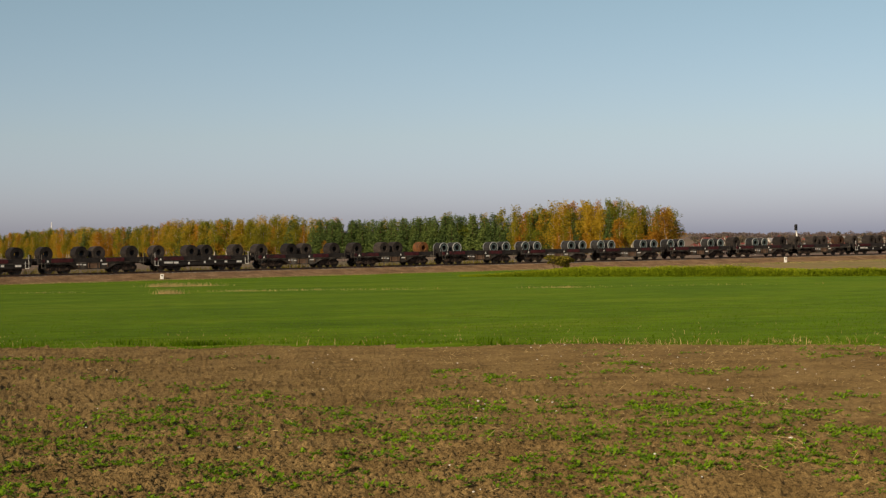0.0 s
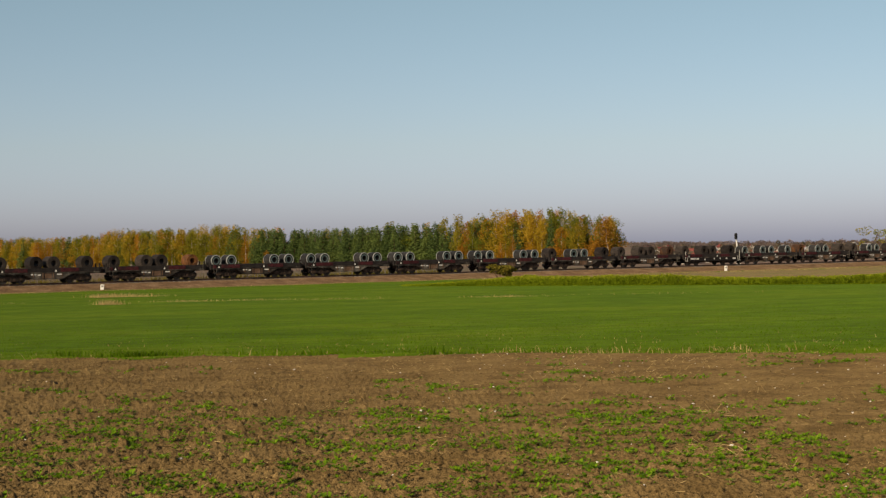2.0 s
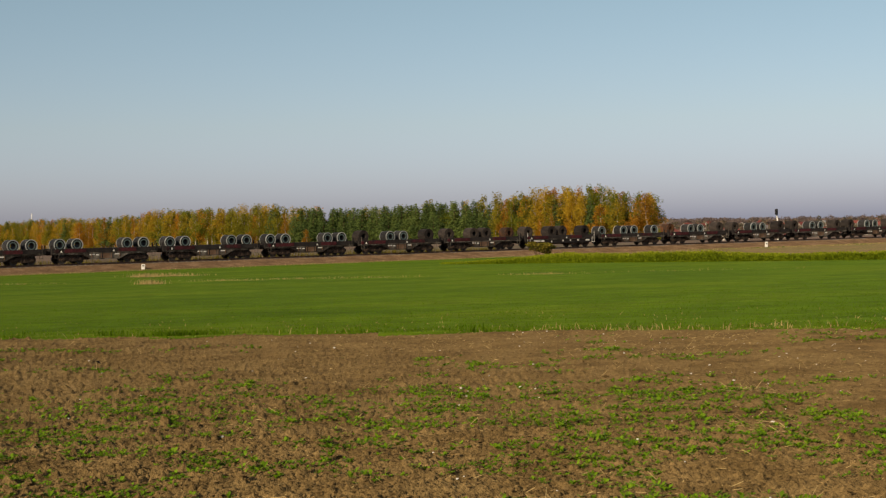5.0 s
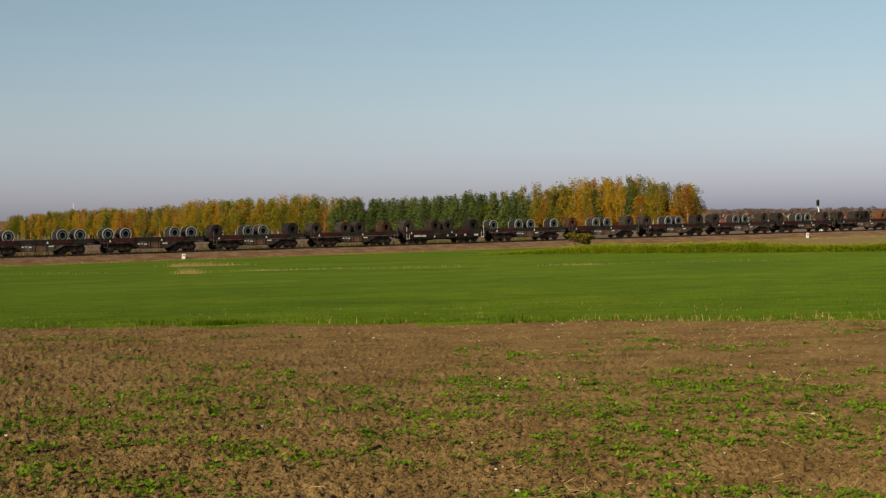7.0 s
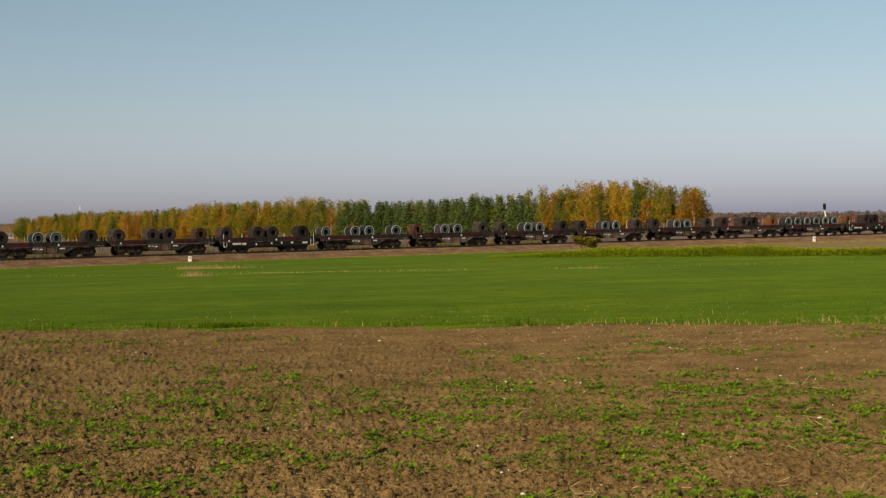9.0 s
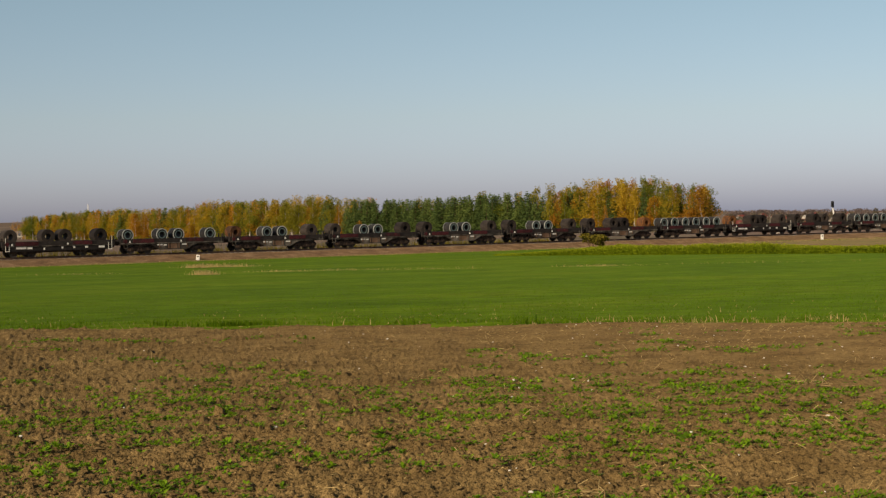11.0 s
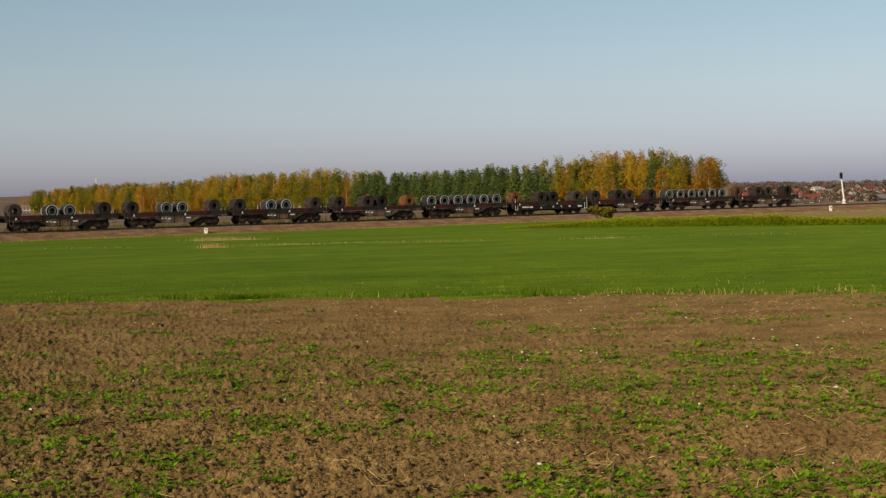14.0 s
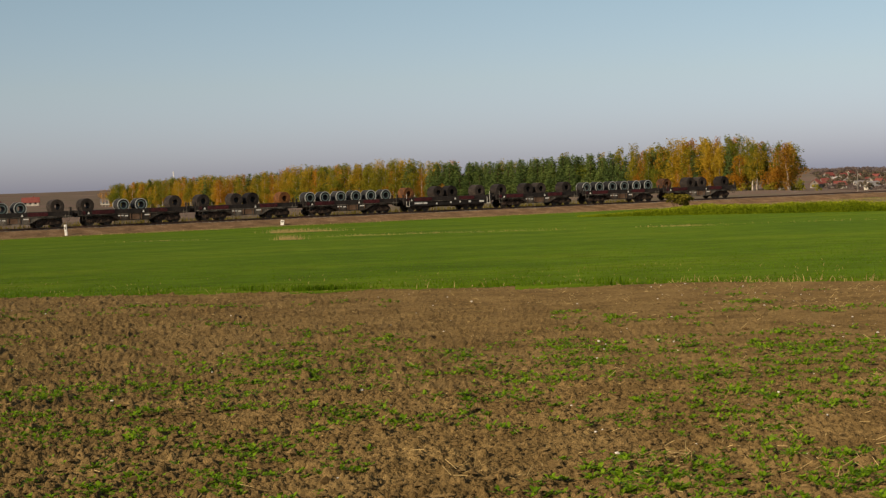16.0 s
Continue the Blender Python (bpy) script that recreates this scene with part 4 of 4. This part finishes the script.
def verge():
    rs = np.random.RandomState(14)
    # the mustard strip: before the track, its front edge running away from it
    n = 8000
    a, b = rs.rand(n), rs.rand(n)
    fx, fy = 5.6 + a * 35.6, 140 - a * 72.5 + a * a * 6
    p = D0 + TN.x * fx + TN.y * fy
    depth = b ** 1.3 * np.clip(p - 19, 2, 30)
    x, y = fx - TN.x * depth, fy - TN.y * depth
    ok = x > 0.040 * y
    a, x, y = a[ok], x[ok], y[ok]
    n = len(x)
    z = land(x, y)
    thin = np.clip((x / y - 0.036) / 0.07, 0.14, 1)
    tall = (0.24 + 0.24 * vnoise(x, y, 1.2) + 0.28 * vnoise(x, y, 5)) * thin
    clumps("mustard_strip", x, y, z, 9, 0.06, 0.16, tall, MUSTARD, "strip of tall green flowering mustard before the railway", "mustard plants", 15)
    k = rs.rand(n) < 0.75
    clumps("mustard_flowers", x[k], y[k], (z + tall * 0.86)[k], 3, 0.05, 0.14, tall[k] * 0.25, FLOWER, "yellow-green mustard flower heads", "flowers", 16)
    # dry grass on the foot of the embankment
    s = rs.rand(40000) * 300 - 60
    pp = 5.2 + rs.rand(40000) * 3.4 + np.clip((s - 60) / 60, 0, 1) * rs.rand(40000) * 9
    x, y = T0.x + TDIR.x * s + TN.x * pp, T0.y + TDIR.y * s + TN.y * pp
    ok = rs.rand(len(x)) < 0.12 + 0.8 * vnoise(x, y, 5) ** 3
    x, y, pp = x[ok], y[ok], pp[ok]
    z = np.where(pp < 8.2, np.interp(pp, [4.6, 7.0, 8.2], [RAIL_Z - 0.72, RAIL_Z - 0.95, RAIL_Z - 1.05]), land(x, y))
    g = rs.rand(len(x)) < 0.45
    for sel, m, nm, w in ((g, BLADE, "verge_grass", "green grass on the foot of the embankment"), (~g, STRAW, "verge_straw", "dry yellow grass on the foot of the embankment")):
        blades(nm, x[sel], y[sel], 0.05 + 0.12 * rs.rand(sel.sum()), m, w, "grass", 1.2, 0.0045, 17, z[sel])
    # tall dry grass on the far shoulder, showing between the wheels
    s = rs.rand(9000) * 135 - 65
    pp = -3.0 - rs.rand(9000) * 1.8
    x, y = T0.x + TDIR.x * s + TN.x * pp, T0.y + TDIR.y * s + TN.y * pp
    z = np.interp(pp, [-5.0, -2.6], [RAIL_Z - 0.85, RAIL_Z - 0.30])
    blades("tall_grass", x, y, 0.7 + 0.5 * rs.rand(9000) * (0.4 + vnoise(x, y, 3)), BUSH, "tall olive and dry grass behind the railway track", "grass", 0.5, 0.006, 18, z)


verge()


def bush(s, p, r, h, seed):
    q = on_track(s, p)
    t = new("bush")
    rnd = random.Random(seed)
    z = gz(q.x, q.y)
    t.matrix_world = pose(q.x, q.y, z)
    bm = bmesh.new()
    for k in range(9):
        an = rnd.uniform(0, 6.28)
        tube(bm, (0.1 * math.cos(an), 0.1 * math.sin(an), -0.1), (r * 0.7 * math.cos(an), r * 0.7 * math.sin(an), h * rnd.uniform(0.6, 0.95)), 0.025, 0.008, 5)
    part("stem", bm, BARK_P, t)
    lobes = [(rnd.uniform(-r, r) * 0.7, rnd.uniform(-r, r) * 0.7, h * rnd.uniform(0.25, 0.9), r * rnd.uniform(0.25, 0.45), h * 0.16) for _ in range(12)]
    v, f = leaf_cloud(rnd, lobes, 900, 0.12)
    o = new("foliage", mesh_of("foliage", v, f, BUSH))
    o.parent = t
    tagged(t, "olive green bush with thin stems beside the railway", "bush")


bush(46.3, 33, 1.7, 1.6, 3)
bush(152, 9, 1.0, 1.2, 5)


# ---- the ploughed ground's small things ----
def soil_top(x, y):
    return land(x, y) + soil_height(x, y)


def clods():
    """Lumps of earth, lying half sunk."""
    rs = np.random.RandomState(41)
    x, y = wedge(rs, 20000, 7.2, 34, -19.5, 20.5, power=0.9)
    x2, y2 = wedge(rs, 11000, 7.4, 14, -19.5, 20.5, power=1.2)
    x, y = np.concatenate([x, x2]), np.concatenate([y, y2])
    ok = (y < edge_y(x) - 0.1) & (rs.rand(len(x)) < np.clip(0.75 - 0.055 * x, 0.25, 1) * (0.3 + vnoise(x, y, 1.4)))
    x, y = x[ok], y[ok]
    n = len(x)
    s = 0.007 + 0.017 * rs.rand(n) ** 2.2 + 0.012 * (rs.rand(n) < 0.012) + 0.020 * ((rs.rand(n) < 0.035) & (x < 1.5) & (y < 14))
    z = soil_top(x, y) + s * 0.2
    base = np.array([(0.15, 0.1, 0.5), (0.9, 0.1, 0.1), (0.2, 0.95, 0.2), (-0.85, 0.35, 0), (-0.5, -0.8, 0.15), (0.55, -0.8, 0), (0, 0, -0.7)])
    f0 = np.array([(0, 1, 2), (0, 2, 3), (0, 3, 4), (0, 4, 5), (0, 5, 1), (6, 1, 5), (6, 5, 4)])
    v = base[None] * (0.65 + 0.7 * rs.rand(n, 7, 1)) * s[:, None, None] * (0.7 + 0.7 * rs.rand(n, 1, 3))
    a = rs.rand(n) * 6.283
    c, sn = np.cos(a)[:, None], np.sin(a)[:, None]
    v = np.stack([v[..., 0] * c - v[..., 1] * sn + x[:, None], v[..., 0] * sn + v[..., 1] * c + y[:, None], v[..., 2] + z[:, None]], -1)
    f = (f0[None] + (np.arange(n) * 7)[:, None, None]).reshape(-1, 3)
    tagged(new("clods", mesh_of("clods", v.reshape(-1, 3), f, CLOD)), "loose lumps of brown earth on ploughed ground", "clods", kind="stuff")


def straws():
    rs = np.random.RandomState(43)
    x, y = wedge(rs, 13000, 7.2, 34, -19.5, 20.5, power=1.5)
    ok = (y < edge_y(x) - 0.1) & (rs.rand(len(x)) < np.clip(0.30 + 0.06 * x, 0.12, 1) * (0.2 + 1.2 * vnoise(x, y, 1.1) ** 2))
    x, y = x[ok], y[ok]
    for cx, cy, n in ((0.85, 9.9, 34), (-0.3, 9.6, 16), (1.9, 9.2, 26), (3.2, 13.5, 30), (3.9, 17.0, 40)):      # tufts of old straw
        x, y = np.concatenate([x, cx + rs.randn(n) * 0.16]), np.concatenate([y, cy + rs.randn(n) * 0.22])
    n = len(x)
    l = 0.009 + 0.045 * rs.rand(n) ** 4
    l[-146:] += 0.03
    a, up = rs.rand(n) * 6.283, (rs.rand(n) - 0.2) * 0.9
    w = (0.0016 + 0.0012 * rs.rand(n)) * np.maximum(1, y / 16)
    d = np.stack([np.cos(a) * np.cos(up), np.sin(a) * np.cos(up), np.sin(up)], -1) * l[:, None]
    c = np.stack([x, y, soil_top(x, y) + 0.012 + np.abs(d[:, 2])], -1)
    s = np.stack([-np.sin(a) * w, np.cos(a) * w, 0 * a], -1)
    u = np.stack([0 * a, 0 * a, w * 1.4], -1)
    v = np.stack([c - d - s, c - d + s, c - d + u, c + d - s, c + d + s, c + d + u], 1).reshape(-1, 3)
    b = np.arange(n) * 6
    f = np.stack([b, b + 3, b + 5, b + 2, b + 1, b + 2, b + 5, b + 4, b, b + 1, b + 4, b + 3], -1).reshape(-1, 4)
    tagged(new("straw_litter", mesh_of("straw_litter", v, f, STRAW)), "short bits of dry straw scattered on the soil", "straw", kind="stuff")


def pebbles():
    """Pale pebbles, each one a thing that can be picked up."""
    rs = np.random.RandomState(47)
    bm = bmesh.new()
    bmesh.ops.create_icosphere(bm, subdivisions=1, radius=1)
    rnd = random.Random(2)
    for v in bm.verts:
        v.co = v.co * rnd.uniform(0.75, 1.2)
    me = bpy.data.meshes.new("pebble")
    bm.to_mesh(me)
    bm.free()
    me.materials.append(STONE)
    x, y = wedge(rs, 900, 7.5, 30, power=1.4)
    ok = (y < edge_y(x) - 0.3) & (rs.rand(len(x)) < np.clip(0.28 + 0.05 * x, 0.1, 0.9))
    for px, py in list(zip(x[ok], y[ok]))[:280]:
        s = 0.006 + 0.012 * rs.rand() ** 3
        o = new("pebble", me)
        o.matrix_world = Matrix.Translation((px, py, float(soil_top(px, py)) + s * 0.3)) @ Matrix.Rotation(rs.rand() * 6, 4, "Z") @ Matrix.Diagonal((s * 1.3, s, s * 0.75, 1))
        tagged(o, "small pale pebble lying on ploughed soil", "pebble", "pebbles on the soil")


def weeds():
    """Rosettes of young green weeds in drifts."""
    rs = np.random.RandomState(51)
    x, y = wedge(rs, 6200, 7.2, 33, -19.5, 20.5, power=1.2)
    r = np.hypot(x, y)
    drift = 0.5 * vnoise(x, y * 1.6, 0.6) + 0.5 * vnoise(x + 50, y * 1.4, 1.9)
    dens = np.interp(r, [7, 9, 11, 15.5, 18.5, 22, 33], [0.36, 0.40, 0.51, 0.51, 0.40, 0.28, 0.18])
    dens = dens - 0.02 * np.clip(x / 2, 0, 1)
    ok = (y < edge_y(x) - 0.2) & (drift > 0.89 - dens + np.clip((r - 17) * 0.006, 0, 0.1)) & (rs.rand(len(x)) < 0.85)
    x, y = x[ok], y[ok]
    many = 1 + (rs.rand(len(x)) ** 2.2 * 11).astype(int)           # plants grow in uneven clumps
    wide = np.repeat(0.03 * np.sqrt(many) + 0.02, many)
    x, y = np.repeat(x, many), np.repeat(y, many)
    x, y = x + rs.randn(len(x)) * wide * 1.3, y + rs.randn(len(x)) * wide * 1.3
    n, k = len(x), 10
    m = n * k
    X, Y = np.repeat(x, k), np.repeat(y, k)
    Z = soil_top(X, Y) + np.repeat(0.012 * rs.rand(n) ** 2, k)
    a = np.tile(np.arange(k) * 2.399, n) + rs.rand(m) * 0.9
    l = np.repeat(0.028 + 0.034 * rs.rand(n) ** 1.5, k) * (0.5 + 0.8 * rs.rand(m))
    up = 0.15 + 1.0 * rs.rand(m) ** 1.2
    d = np.stack([np.cos(a) * np.cos(up), np.sin(a) * np.cos(up), np.sin(up)], -1)
    s = np.stack([-np.sin(a), np.cos(a), 0 * a], -1) * (l * 0.22)[:, None]
    o = np.stack([X, Y, Z], -1) + np.stack([np.cos(a), np.sin(a), 0 * a], -1) * 0.006
    p1 = o + d * (l * 0.55)[:, None]
    p2 = o + d * l[:, None] * np.array([1.1, 1.1, 0.75])
    v = np.stack([o, p1 - s, p1 + s, p2], 1).reshape(-1, 3)
    b = np.arange(m) * 4
    f = np.stack([b, b + 2, b + 1, b + 1, b + 2, b + 3], -1).reshape(-1, 3)
    tagged(new("weeds", mesh_of("weeds", v, f, WEED)), "fresh green weed rosettes sprouting on ploughed soil", "weeds", kind="stuff")


clods()
straws()
weeds()
pebbles()


def dead_stalk(x, y, h):
    """A dry stalk with a dark withered leaf, standing in the soil."""
    t = new("dead_stalk")
    t.matrix_world = pose(x, y, float(soil_top(x, y)) - 0.01)
    part("stem", tube(bmesh.new(), (0, 0, -0.02), (-0.012, 0, h), 0.005, 0.003, 6), STRAW, t)
    bm = bmesh.new()
    vs = [bm.verts.new(c) for c in ((-0.012, 0, h), (0.03, 0.01, h * 0.98), (0.055, 0, h * 0.72), (0.02, -0.012, h * 0.75), (-0.03, 0, h * 1.12))]
    bm.faces.new((vs[0], vs[1], vs[2], vs[3]))
    bm.faces.new((vs[0], vs[3], vs[4]))
    bmesh.ops.solidify(bm, geom=bm.faces, thickness=0.003)
    part("withered_leaf", bm, BLACK, t, "dark withered leaf")
    tagged(t, "dry stalk with a withered leaf standing in soil", "dead plant")


dead_stalk(-4.12, 22.9, 0.15)


motions()
